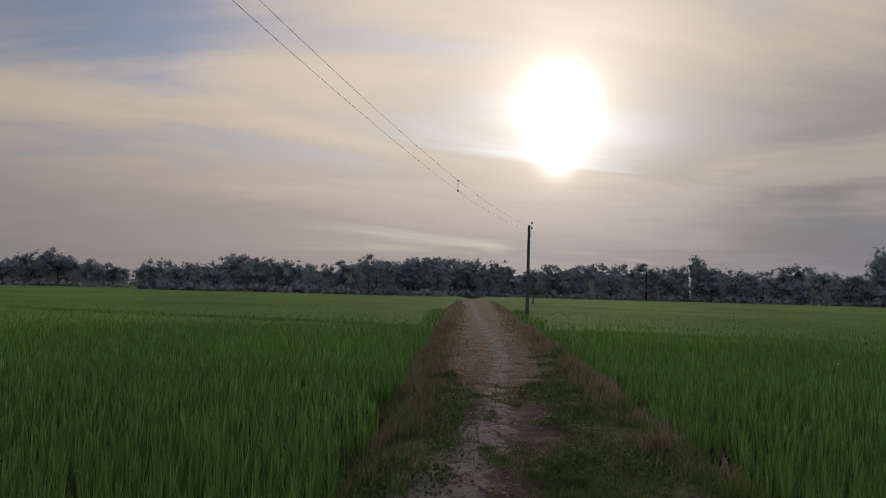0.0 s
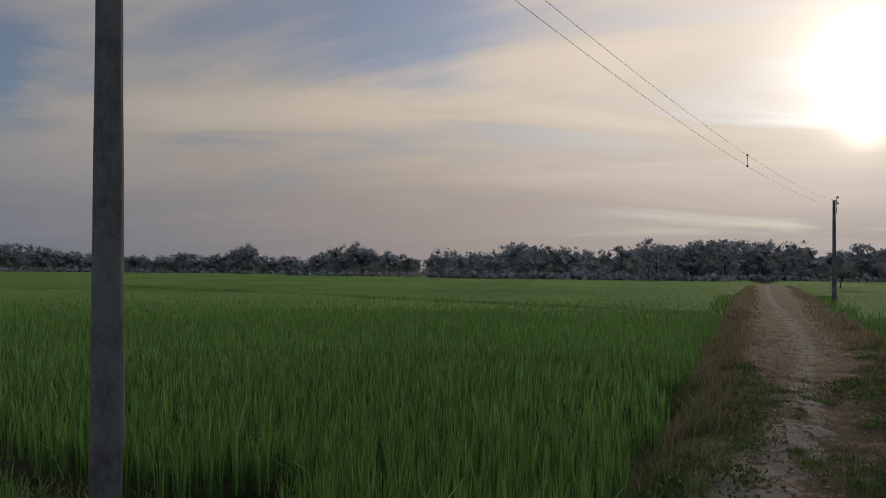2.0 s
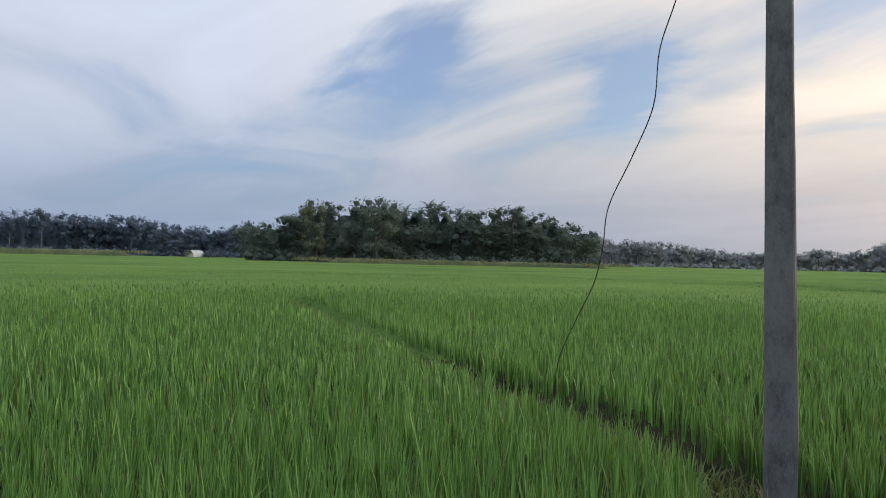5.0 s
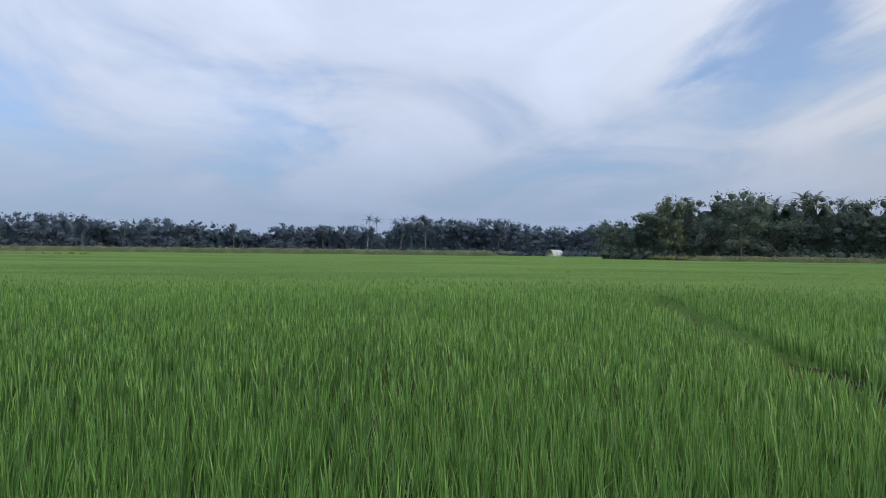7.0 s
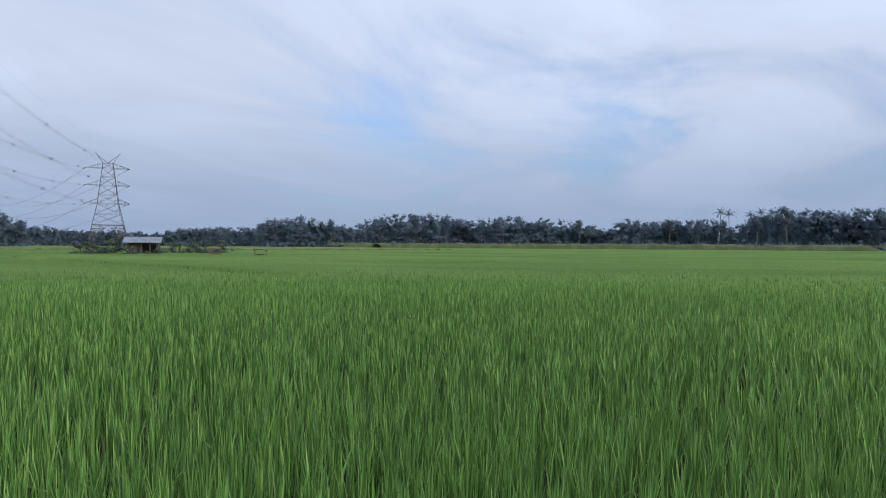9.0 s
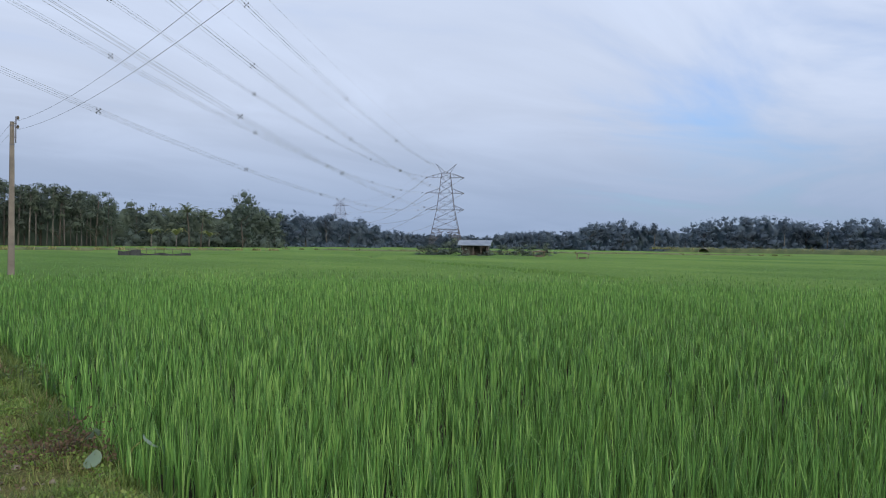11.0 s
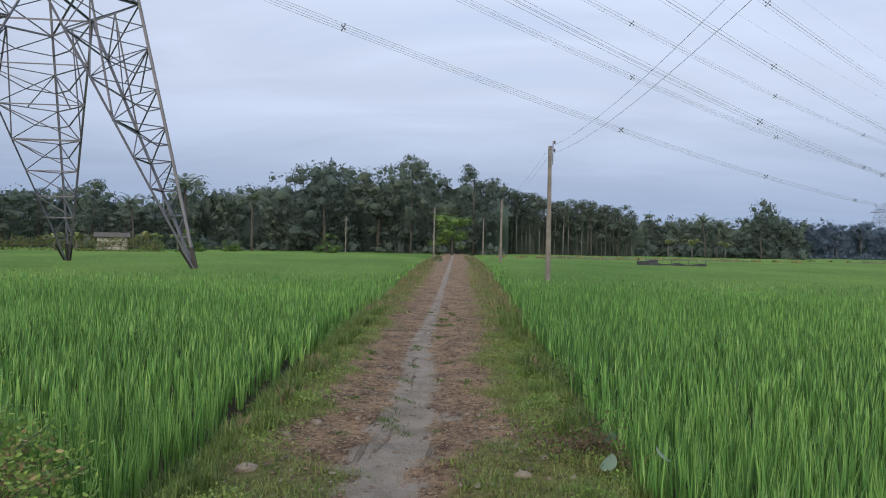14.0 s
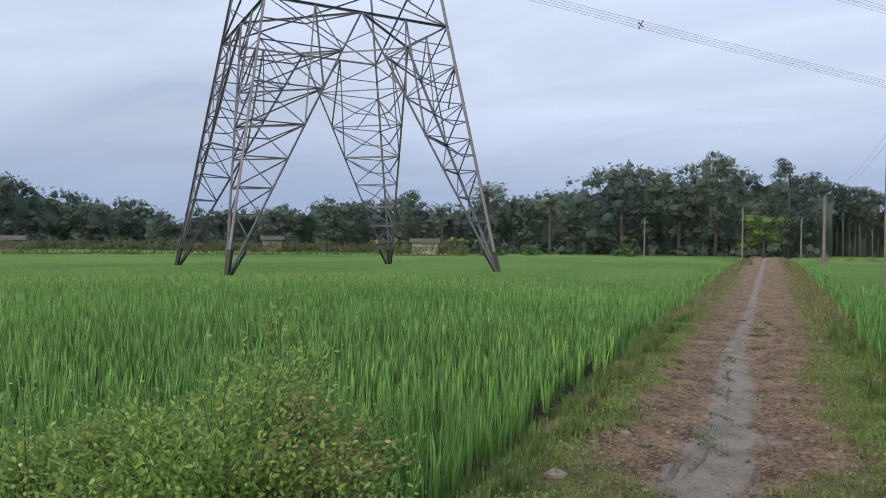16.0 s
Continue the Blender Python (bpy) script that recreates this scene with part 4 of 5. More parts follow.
BANK_SOIL = plain_material("grassy_bank", rgb(0.055, 0.085, 0.040), rgb(0.120, 0.150, 0.070), 0.35, 0.95, 0.0, 0.6, 4.0)
BANK_GRASS = leaf_material("bank_grass", rgb(0.090, 0.120, 0.045), rgb(0.170, 0.190, 0.080), rgb(0.290, 0.280, 0.140), 0.25, 0.7, 0.2)
bank("long low grassy bank before the dark grove", [polar(a, d)[:2] for a, d in ((45, 158), (52, 156), (60, 152), (66, 150), (70, 149))], 3.0, 1.35, BANK_SOIL, 2600, BANK_GRASS)
bank("long raised field road with pale grass", [polar(a, d)[:2] for a, d in ((81, 228), (90, 232), (100, 238), (112, 246), (121, 255))], 5.0, 1.95, BANK_SOIL, 3200, BANK_GRASS)
bank("low earth bank between far paddies", [polar(a, d)[:2] for a, d in ((150, 118), (158, 112), (165, 106), (171, 100))], 1.8, 0.8, BANK_SOIL, 1200, BANK_GRASS)
bank("low earth bank between far paddies", [polar(a, d)[:2] for a, d in ((112, 160), (122, 150), (132, 140), (140, 138), (149, 142))], 1.8, 0.75, BANK_SOIL, 1200, BANK_GRASS)


# ---- poles of the low line ----
def utility_pole(where, top_z, face, base_w, warm=False, fitted=True, lean=0.0, tilt=0.0):
    """A tapered concrete pole with recessed sides, and at its top a bracket with two insulators."""
    mat = CONCRETE_WARM if warm else CONCRETE
    ob = thing("utility_pole", "weathered concrete utility pole with small wire bracket" if fitted else "weathered grey concrete utility pole standing in the rice",
               "utility pole", "poles of the village power line", at=pose(where[0], where[1], FIELD_Z, lean, tilt, 0) @ pose(0, 0, 0, 0, 0, face))
    h, w, d = top_z - FIELD_Z, base_w, base_w * 0.72
    bm = bmesh.new()
    outline = ((-0.5, -0.42), (-0.42, -0.5), (0.42, -0.5), (0.5, -0.42), (0.5, -0.22), (0.46, -0.16), (0.46, 0.16), (0.5, 0.22), (0.5, 0.42), (0.42, 0.5), (-0.42, 0.5), (-0.5, 0.42), (-0.5, 0.22), (-0.46, 0.16), (-0.46, -0.16), (-0.5, -0.22))
    levels = []
    count = 14
    for i in range(count + 1):
        s = i / count
        k = 1.0 - 0.42 * s
        levels.append([bm.verts.new((x * w * k + rng.normal(0, 0.0014), y * d * k + rng.normal(0, 0.0014), -0.4 + (h + 0.4) * s)) for x, y in outline])
    for lo, hi in zip(levels[:-1], levels[1:]):
        for i in range(len(outline)):
            j = (i + 1) % len(outline)
            bm.faces.new((lo[i], lo[j], hi[j], hi[i]))
    bm.faces.new(levels[-1])
    part("shaft", bm_mesh("shaft", bm, mat), ob)
    if fitted:
        bm = bmesh.new()
        box(bm, (0.035, 0.05, 1.05), pose(-w * 0.29 - 0.06, 0, h - 0.30), 0.006)
        for z in (h - 0.05, h - 0.62):
            box(bm, (0.12, 0.03, 0.03), pose(-w * 0.29 - 0.03, 0, z))
        bracket = part("bracket", bm_mesh("bracket", bm, STEEL), ob, "thin galvanised steel bracket")
        for z in (h + 0.12, h - 0.24):
            bm = bmesh.new()
            for k, r in enumerate((0.035, 0.055, 0.04, 0.055, 0.03)):
                bmesh.ops.create_cone(bm, cap_ends=True, segments=10, radius1=r, radius2=r * 0.8, depth=0.03, matrix=pose(-w * 0.29 - 0.13, 0, z + 0.028 * k))
            part("insulator", bm_mesh("insulator", bm, GLASSY, True), bracket, "small dark porcelain insulator")
        for z in (h - 0.16, h - 0.9):
            bm = bmesh.new()
            box(bm, (w * 0.66, d * 0.66, 0.05), pose(0, 0, z), 0.005)
            part("clamp", bm_mesh("clamp", bm, STEEL), ob)
    return ob


POLE_N, POLE_A, POLE_B = (-3.51, 5.13), polar(-15.3, 50.0)[:2], polar(167.28, 33.5)[:2]
utility_pole(POLE_N, 6.4, 30, 0.245, fitted=False, lean=0.6, tilt=-0.85)
utility_pole(POLE_A, 6.05, 170, 0.26, lean=0.5)
utility_pole(POLE_B, 6.1, 0, 0.24, True, lean=0.6)
utility_pole(polar(171.0, 69.0)[:2], 6.0, 5, 0.26, True, lean=-0.5)
utility_pole(polar(172.4, 128.0)[:2], 6.3, 0, 0.26, True)
utility_pole(polar(176.2, 104.0)[:2], 6.9, 0, 0.25, True)
utility_pole(polar(183.0, 122.0)[:2], 6.2, 0, 0.22, True)


def cable(name, label, points, radius, mat, parent=None, group=""):
    mesh = tri_mesh(name, *tube(points, [radius] * len(points), 5), mat, True)
    if parent:
        return part(name, mesh, parent)
    return thing(name, label, "cable", group, mesh=mesh)


def low_line(a, za, b, zb, sag, stick):
    ob = thing("overhead_wire", "pair of thin wires strung between concrete poles", "overhead wire", "wires of the village power line")
    lines = []
    for dz in (0.0, 0.36):
        line = sagging((*a, za + dz), (*b, zb + dz * 0.9), sag * (1.0 - 0.1 * dz), 36)
        lines.append(line)
        cable("wire", "", line, 0.0040, WIRE, ob)
    if stick:
        i = int(stick * 35)
        bm = bmesh.new()
        bar(bm, lines[0][i], lines[1][i], 0.018)
        for line in lines:
            box(bm, (0.05, 0.05, 0.06), Matrix.Translation(line[i]))
        part("spacer", bm_mesh("spacer", bm, WIRE), ob)


low_line(POLE_N, 6.0, POLE_A, 5.75, 0.77, 0.50)
low_line(POLE_N, 6.0, POLE_B, 5.75, 0.98, 0.385)
low_line(POLE_B, 5.75, polar(171.0, 69.0)[:2], 5.65, 0.5, 0)

# a loose stay wire trails from the near pole into the gap between the paddies
stay = ((-3.6, 5.1, 5.9), (-4.35, 5.25, 5.0), (-4.80, 5.39, 4.06), (-5.12, 5.49, 3.58), (-5.23, 5.53, 3.04), (-5.63, 5.65, 2.58), (-6.12, 5.81, 2.11), (-6.26, 5.87, 1.67), (-6.43, 5.91, 1.27), (-6.87, 6.06, 0.84), (-7.35, 6.2, 0.30), (-7.5, 6.25, -0.15), (-7.45, 6.2, -0.38))
fine = []
for i in range(len(stay) - 1):
    p0, p1, p2, p3 = (np.array(stay[max(0, min(len(stay) - 1, i + k))]) for k in (-1, 0, 1, 2))
    for s in np.linspace(0, 1, 6, endpoint=False):
        fine.append(0.5 * ((2 * p1) + (p2 - p0) * s + (2 * p0 - 5 * p1 + 4 * p2 - p3) * s * s + (3 * p1 - p0 - 3 * p2 + p3) * s ** 3))
cable("stay_wire", "loose dark wire trailing from a pole into the rice", fine, 0.0065, WIRE)


# ---- lattice towers and their line ----
def lattice_tower(where, face, lift, group):
    """A double-circuit pylon. lift: metres of leg extension under the standard body."""
    ob = thing("transmission_tower", "tall grey steel lattice pylon on four legs in the paddies" if lift > 3 else "distant grey steel lattice power pylon above the trees", "pylon", group, at=pose(where[0], where[1], FIELD_Z, 0, 0, face))
    z_low, z_mid, z_high, z_top = (v + lift - FIELD_Z for v in (15.7, 22.4, 28.7, 30.6))
    z_apex = 13.6 + (lift - 6.0) * 0.9

    def half(z):
        return 7.1 + (3.55 - 7.1) * z / z_low if z < z_low else 3.55 + (1.7 - 3.55) * (z - z_low) / (z_top - z_low)

    def corner(i, z):
        s = half(z)
        return Vector(((s, s), (-s, s), (-s, -s), (s, -s))[i] + (z,))

    def angle_bar(bm, a, b, w, t=0.022):
        a, b = Vector(a), Vector(b)
        turn = Matrix.Translation((a + b) / 2) @ (b - a).to_track_quat("Z", "Y").to_matrix().to_4x4()
        for size, off in (((w, t, (b - a).length), (0, w / 2, 0)), ((t, w, (b - a).length), (w / 2, 0, 0))):
            bmesh.ops.create_cube(bm, size=1.0, matrix=turn @ Matrix.Translation(off) @ Matrix.Diagonal((*size, 1)))

    for i in range(4):
        bm = bmesh.new()
        angle_bar(bm, corner(i, 1.5), corner(i, z_low), 0.125, 0.03)
        angle_bar(bm, corner(i, z_low), corner(i, z_top), 0.16, 0.035)
        leg = part("leg", bm_mesh("leg", bm, STEEL), ob)
        bm = bmesh.new()
        bar(bm, corner(i, -0.2), corner(i, 1.55), 0.2)
        for k in (1, 3):
            j = (i + k) % 4
            bar(bm, corner(i, 0.0), corner(i, 1.5).lerp(corner(j, 1.5), 0.05), 0.09)
        part("stub", bm_mesh("stub", bm, STEEL_DARK), leg, "black tarred leg stub")
        bm = bmesh.new()
        box(bm, (0.5, 0.5, 0.5), Matrix.Translation(corner(i, 0.0) + Vector((0, 0, 0.15))), 0.06)
        part("footing", bm_mesh("footing", bm, WHITEWASH), leg, "pale concrete footing")

    # lower part: in each face two lattice struts lean from the feet to the middle of the first waist
    levels = [2.3, 3.5, 4.9, 6.5, 8.4, 10.5, 12.8]
    levels = [z * z_apex / 15.2 for z in levels]
    for f in range(4):
        i, j = f, (f + 1) % 4
        bm = bmesh.new()
        apex = corner(i, z_apex).lerp(corner(j, z_apex), 0.5)

        def strut(k, z):
            return corner(k, 0.1).lerp(apex, max(0.0, (z - 0.1) / (z_apex - 0.1)))

        angle_bar(bm, corner(i, z_apex), corner(j, z_apex), 0.11)
        for k in (i, j):
            angle_bar(bm, strut(k, 0.1), apex, 0.10, 0.022)
            for m, z in enumerate(levels):
                angle_bar(bm, corner(k, z), strut(k, z), 0.046)
                up = levels[m + 1] if m + 1 < len(levels) else z_apex
                angle_bar(bm, strut(k, z), corner(k, up), 0.046)
                if m >= 3:
                    mid = corner(k, (z + up) / 2)
                    angle_bar(bm, mid, strut(k, z).lerp(corner(k, up), 0.5), 0.05)
                    angle_bar(bm, strut(k, z).lerp(corner(k, up), 0.5), strut(k, up), 0.05)
            # a second lattice from the strut back to the waist
            waist = corner(k, z_apex).lerp(apex, 0.5)
            angle_bar(bm, strut(k, levels[4]), waist, 0.07)
            angle_bar(bm, strut(k, levels[5]), waist, 0.06)
            angle_bar(bm, strut(k, levels[6]), waist, 0.05)
            angle_bar(bm, corner(k, levels[5]).lerp(strut(k, levels[5]), 0.5), corner(k, levels[6]), 0.05)
        cross = [z_apex, (z_apex + z_low) / 2, z_low, (z_low + z_mid) / 2, z_mid, (z_mid + z_high) / 2, z_high, z_top]
        for lo, hi in zip(cross[:-1], cross[1:]):
            angle_bar(bm, corner(i, lo), corner(j, hi), 0.075)
            angle_bar(bm, corner(j, lo), corner(i, hi), 0.075)
            angle_bar(bm, corner(i, hi), corner(j, hi), 0.08)
            middle_low = corner(i, lo).lerp(corner(j, hi), 0.25)
            angle_bar(bm, middle_low, corner(i, (lo + hi) / 2), 0.045)
            angle_bar(bm, corner(j, lo).lerp(corner(i, hi), 0.25), corner(j, (lo + hi) / 2), 0.045)
        part("face_bracing", bm_mesh("face_bracing", bm, STEEL), ob)
        # ties across each leg between the struts of its two faces
        bm = None if lift > 3 else bmesh.new()
        other = corner(j, z_apex).lerp(corner((j + 1) % 4, z_apex), 0.5)
        ties = []
        for m, z in enumerate(levels[1:]):
            s = (z - 0.1) / (z_apex - 0.1)
            a, b = corner(j, 0.1).lerp(apex, s), corner(j, 0.1).lerp(other, s)
            ties.append((a, b, 0.10 if m == 3 else 0.06))
            if m < len(levels) - 2:
                s2 = (levels[m + 2] - 0.1) / (z_apex - 0.1)
                ties.append((a, corner(j, 0.1).lerp(other, s2), 0.05))
        ties.append((apex, other, 0.09))
        for a, b, w in ties:
            if lift > 3:
                one = bmesh.new()
                angle_bar(one, a, b, w)
                part("leg_tie", bm_mesh("leg_tie", one, STEEL), ob)
            else:
                angle_bar(bm, a, b, w)
        if bm:
            part("leg_bracing", bm_mesh("leg_bracing", bm, STEEL), ob)["kind"] = "stuff"
    ends = {}
    for level, z in enumerate((z_low, z_mid, z_high)):
        for side in (-1, 1):
            bm = bmesh.new()
            tip = Vector((side * 7.4, 0, z + 0.15))
            s = half(z)
            for y in (-s, s):
                angle_bar(bm, (side * s, y, z), tip, 0.09)
                angle_bar(bm, (side * half(z + 1.9), y * 0.9, z + 1.9), tip, 0.08)
                for q in (0.33, 0.66):
                    angle_bar(bm, Vector((side * s, y, z)).lerp(tip, q), Vector((side * half(z + 1.9), y * 0.9, z + 1.9)).lerp(tip, q - 0.16), 0.05)
            for q in (0.25, 0.5, 0.75):
                angle_bar(bm, Vector((side * s, -s, z)).lerp(tip, q), Vector((side * s, s, z)).lerp(tip, q - 0.12), 0.05)
            part("crossarm", bm_mesh("crossarm", bm, STEEL), ob)
            ends[(level, side)] = tip
    for side in (-1, 1):
        bm = bmesh.new()
        tip = Vector((side * 4.2, 0, z_top + 3.8))
        for x, y in ((side * 1.7, -1.7), (side * 1.7, 1.7), (0, -1.7), (0, 1.7)):
            angle_bar(bm, (x, y, z_top), tip, 0.07)
        for q in (0.3, 0.6):
            angle_bar(bm, Vector((side * 1.7, -1.7, z_top)).lerp(tip, q), Vector((0, 1.7, z_top)).lerp(tip, q + 0.1), 0.045)
        part("earth_peak", bm_mesh("earth_peak", bm, STEEL), ob)
        ends[(3, side)] = tip
    m = ob.matrix_basis
    return ob, {k: m @ v for k, v in ends.items()}


T1, T2, T3 = (19.3, -37.9), (-205.0, -219.0), polar(145.0, 540.0)[:2]
tower_1, tips_1 = lattice_tower(T1, 136.5, 6.0, "pylons")
tower_2, tips_2 = lattice_tower(T2, 139.0, 0.0, "pylons")
tower_3, tips_3 = lattice_tower(T3, 100.0, 0.0, "pylons")


def along(points, step):
    """Places at even steps along a line."""
    points = np.asarray(points)
    gone = np.concatenate([[0], np.cumsum(np.linalg.norm(np.diff(points, axis=0), axis=1))])
    at = np.arange(step * 0.6, gone[-1], step)
    return np.stack([np.interp(at, gone, points[:, k]) for k in range(3)], -1)


def high_line(a, b, sag, twin, near):
    """One phase: two conductors held apart by spacers, with insulator strings at both ends; or a single earth wire."""
    ob = thing("transmission_line", "bundle of four grey conductors with spacers hung between pylons" if twin else "thin grey earth wire hung between pylon peaks", "power line", "high-voltage lines")
    d = (Vector(b) - Vector(a)).normalized()
    inset = 3.2 if twin else 0.0
    ends = (Vector(a) + d * inset - Vector((0, 0, 0.35)), Vector(b) - d * inset - Vector((0, 0, 0.35)))
    side = Vector((-d.y, d.x, 0)).normalized()
    for s, z in (((-0.23, -0.2), (-0.23, 0.2), (0.23, -0.2), (0.23, 0.2)) if twin and near else ((-0.2, 0.0), (0.2, 0.0)) if twin else ((0.0, 0.0),)):
        line = sagging(ends[0] + side * s + Vector((0, 0, z)), ends[1] + side * s + Vector((0, 0, z)), sag, 60)
        cable("conductor", "", line, (0.0135 if near else 0.03) if twin else (0.010 if near else 0.02), ALU, ob)
    if not twin:
        return
    for end, tip in zip(ends, (a, b)):
        bm = bmesh.new()
        run = Vector(end) - Vector(tip)
        turn = run.to_track_quat("Z", "Y").to_matrix().to_4x4()
        for q in np.linspace(0.08, 0.95, 14):
            bmesh.ops.create_cone(bm, cap_ends=True, segments=8, radius1=0.13, radius2=0.05, depth=0.12, matrix=Matrix.Translation(Vector(tip) + run * q) @ turn)
        part("insulator_string", bm_mesh("insulator_string", bm, GLASSY), ob)
    if near:
        for p in along(sagging(ends[0], ends[1], sag, 60), 42.0 + rng.uniform(-4, 4)):
            bm = bmesh.new()
            for u in (-1, 1):
                bar(bm, Vector(p) - side * 0.25 - Vector((0, 0, 0.22 * u)), Vector(p) + side * 0.25 + Vector((0, 0, 0.22 * u)), 0.045)
                for v in (-1, 1):
                    box(bm, (0.10, 0.10, 0.14), Matrix.Translation(Vector(p) + side * 0.23 * u + Vector((0, 0, 0.2 * v))))
            part("spacer", bm_mesh("spacer", bm, WIRE), ob)


for level in range(4):
    for side in (-1, 1):
        high_line(tips_1[(level, side)], tips_2[(level, side)], 6.4 if level < 3 else 5.2, level < 3, True)
        high_line(tips_2[(level, side)], tips_3[(level, side)], 9.0 if level < 3 else 7.0, level < 3, False)


# ---- huts, sheds and other far things ----
PLANKS = plain_material("dark_planks", rgb(0.045, 0.045, 0.046), rgb(0.105, 0.098, 0.090), 2.0, 0.9, 0.0, 0.4, 30.0)


def hut(where, face):
    ob = thing("hut", "small dark plank hut with blue-grey tin roof and open porch", "hut", at=pose(*where, 0, 0, face))
    for name, size, place, mat in (("back_wall", (3.6, 0.18, 2.2), (0, 1.4, 1.1), PLANKS), ("side_wall", (0.18, 2.8, 2.2), (-1.75, 0.0, 1.1), PLANKS), ("side_wall", (0.18, 2.8, 2.2), (1.75, 0.0, 1.1), PLANKS), ("front_wall", (1.5, 0.18, 2.2), (-0.9, -0.6, 1.1), PLANKS)):
        bm = bmesh.new()
        box(bm, size, pose(*place), 0.03)
        part(name, bm_mesh(name, bm, mat), ob)
    for x in (-1.7, -0.1, 0.9, 1.7):
        bm = bmesh.new()
        bar(bm, (x, -1.5, 0), (x, -1.5, 2.1), 0.12)
        part("post", bm_mesh("post", bm, PLANKS), ob)
    for s, drop in ((1, 0.9), (-1, 0.9)):
        bm = bmesh.new()
        box(bm, (4.6, 2.35, 0.09), pose(0, s * 1.05, 2.62, -s * 21, 0, 0), 0.02)
        part("roof", bm_mesh("roof", bm, TIN), ob)
    return ob


hut((*polar(134.5, 97)[:2], FIELD_Z), 128).scale = (0.95, 0.8, 0.82)


def stack(where, face, size, label):
    """A field shelter: crooked posts, a slumped cover, bundles beneath."""
    ob = thing("field_shelter", label, "shelter", "sheds in the fields", at=pose(*where, 0, 0, face))
    w, d, h = size
    for x in (-w / 2, 0, w / 2):
        for y in (-d / 2, d / 2):
            bm = bmesh.new()
            bar(bm, (x, y, 0), (x + rng.uniform(-0.05, 0.05), y, h), 0.09)
            part("post", bm_mesh("post", bm, WOOD), ob)
    bm = bmesh.new()
    bmesh.ops.create_grid(bm, x_segments=8, y_segments=4, size=0.5, matrix=pose(0, 0, h) @ Matrix.Diagonal((w * 1.15, d * 1.3, 1, 1)))
    for v in bm.verts:
        v.co.z += 0.18 * (1 - abs(v.co.y) / d) + rng.uniform(-0.05, 0.05)
    bmesh.ops.solidify(bm, geom=bm.faces[:], thickness=0.1)
    part("cover", bm_mesh("cover", bm, THATCH), ob)
    bm = bmesh.new()
    for k in range(5):
        box(bm, (w * 0.22, d * 0.7, h * rng.uniform(0.4, 0.75)), pose(-w * 0.4 + w * 0.2 * k, 0, h * 0.3, 0, rng.uniform(-4, 4), rng.uniform(-8, 8)), 0.06)
    part("bundle", bm_mesh("bundle", bm, THATCH), ob)


stack((*polar(126.3, 84)[:2], FIELD_Z), 36, (2.4, 1.2, 1.05), "low weathered field shelter with stacked bundles")
stack((*polar(129.6, 90)[:2], FIELD_Z), 40, (2.0, 1.2, 1.15), "small dark field shelter with a sagging cover")


def tunnel(where, face, length, radius, label):
    """A hooped sheet tunnel with open hoops at its ends."""
    ob = thing("sheet_tunnel", label, "greenhouse", "pale tunnels", at=pose(*where, 0, 0, face))
    verts, hoop = [], 13
    for i in range(9):
        for k in range(hoop):
            a = math.pi * k / (hoop - 1)
            verts.append((length * (i / 8 - 0.5), math.cos(a) * radius, math.sin(a) * radius * 1.1 + 0.03 * math.sin(i * 2.1)))
    sheet = part("cover", tri_mesh("cover", verts, grid_tris(9, hoop), PLASTIC, True), ob)
    for x in (-0.5, 0.5):
        ring = [(x * length, math.cos(math.pi * k / 12) * (radius + 0.04), math.sin(math.pi * k / 12) * (radius + 0.04) * 1.1) for k in range(13)]
        part("hoop", tri_mesh("hoop", *tube(ring, [0.05] * 13, 5), WOOD), ob)


tunnel((*polar(117.6, 250)[:2], FIELD_Z), 27, 6.0, 1.7, "long pale sheet-covered tunnel before the trees")
tunnel((*polar(77.6, 240)[:2], FIELD_Z + 0.6), 120, 4.5, 1.9, "small white sheet tent beside a bush")
tree("thicket", LEAF_HAZE_BLUE, polar(76.6, 238, FIELD_Z), 5.0, width=1.3, words="round bush beside the white sheet tent", variant=1)
for az, dist, high, wide in ((137.6, 96, 3.0, 1.7), (136.4, 99, 3.4, 1.5), (138.6, 98, 2.6, 1.6), (132.6, 104, 3.0, 1.3), (131.4, 104, 2.7, 1.4), (130.2, 102, 3.2, 1.2), (128.9, 104, 3.0, 1.3), (135.6, 93, 2.2, 1.3), (133.4, 93.5, 1.6, 1.5), (134.3, 91, 1.1, 1.8)):
    tree("thicket", LEAF, polar(az, dist, FIELD_Z), high, "bushes round the hut", wide, "dark bush crowding round the hut")


def netting(where, face):
    ob = thing("net_enclosure", "low dark blue net stretched on stakes in a paddy", "net", at=pose(*where, 0, 0, face))
    for k in range(9):
        bm = bmesh.new()
        bar(bm, (-3.0 + 0.75 * k, 0, -0.1), (-3.0 + 0.75 * k, 0, 1.05 + rng.uniform(-0.1, 0.1)), 0.05)
        part("stake", bm_mesh("stake", bm, PLANKS), ob)
    for y, x0, x1, h in ((0.0, -3.1, -1.2, 0.85), (0.3, -1.3, 3.1, 0.60)):
        bm = bmesh.new()
        bmesh.ops.create_grid(bm, x_segments=22, y_segments=3, size=0.5, matrix=pose((x0 + x1) / 2, y, h / 2, 90, 0, 0) @ Matrix.Diagonal((x1 - x0, h, 1, 1)))
        for v in bm.verts:
            v.co.y += 0.12 * math.sin(v.co.x * 5.0) + rng.uniform(-0.03, 0.03)
            v.co.z *= 1 + 0.1 * math.sin(v.co.x * 3.0)
        bmesh.ops.solidify(bm, geom=bm.faces[:], thickness=0.03)
        part("net", bm_mesh("net", bm, NET), ob)


netting((*polar(158.3, 72)[:2], FIELD_Z + 0.1), 158.3)


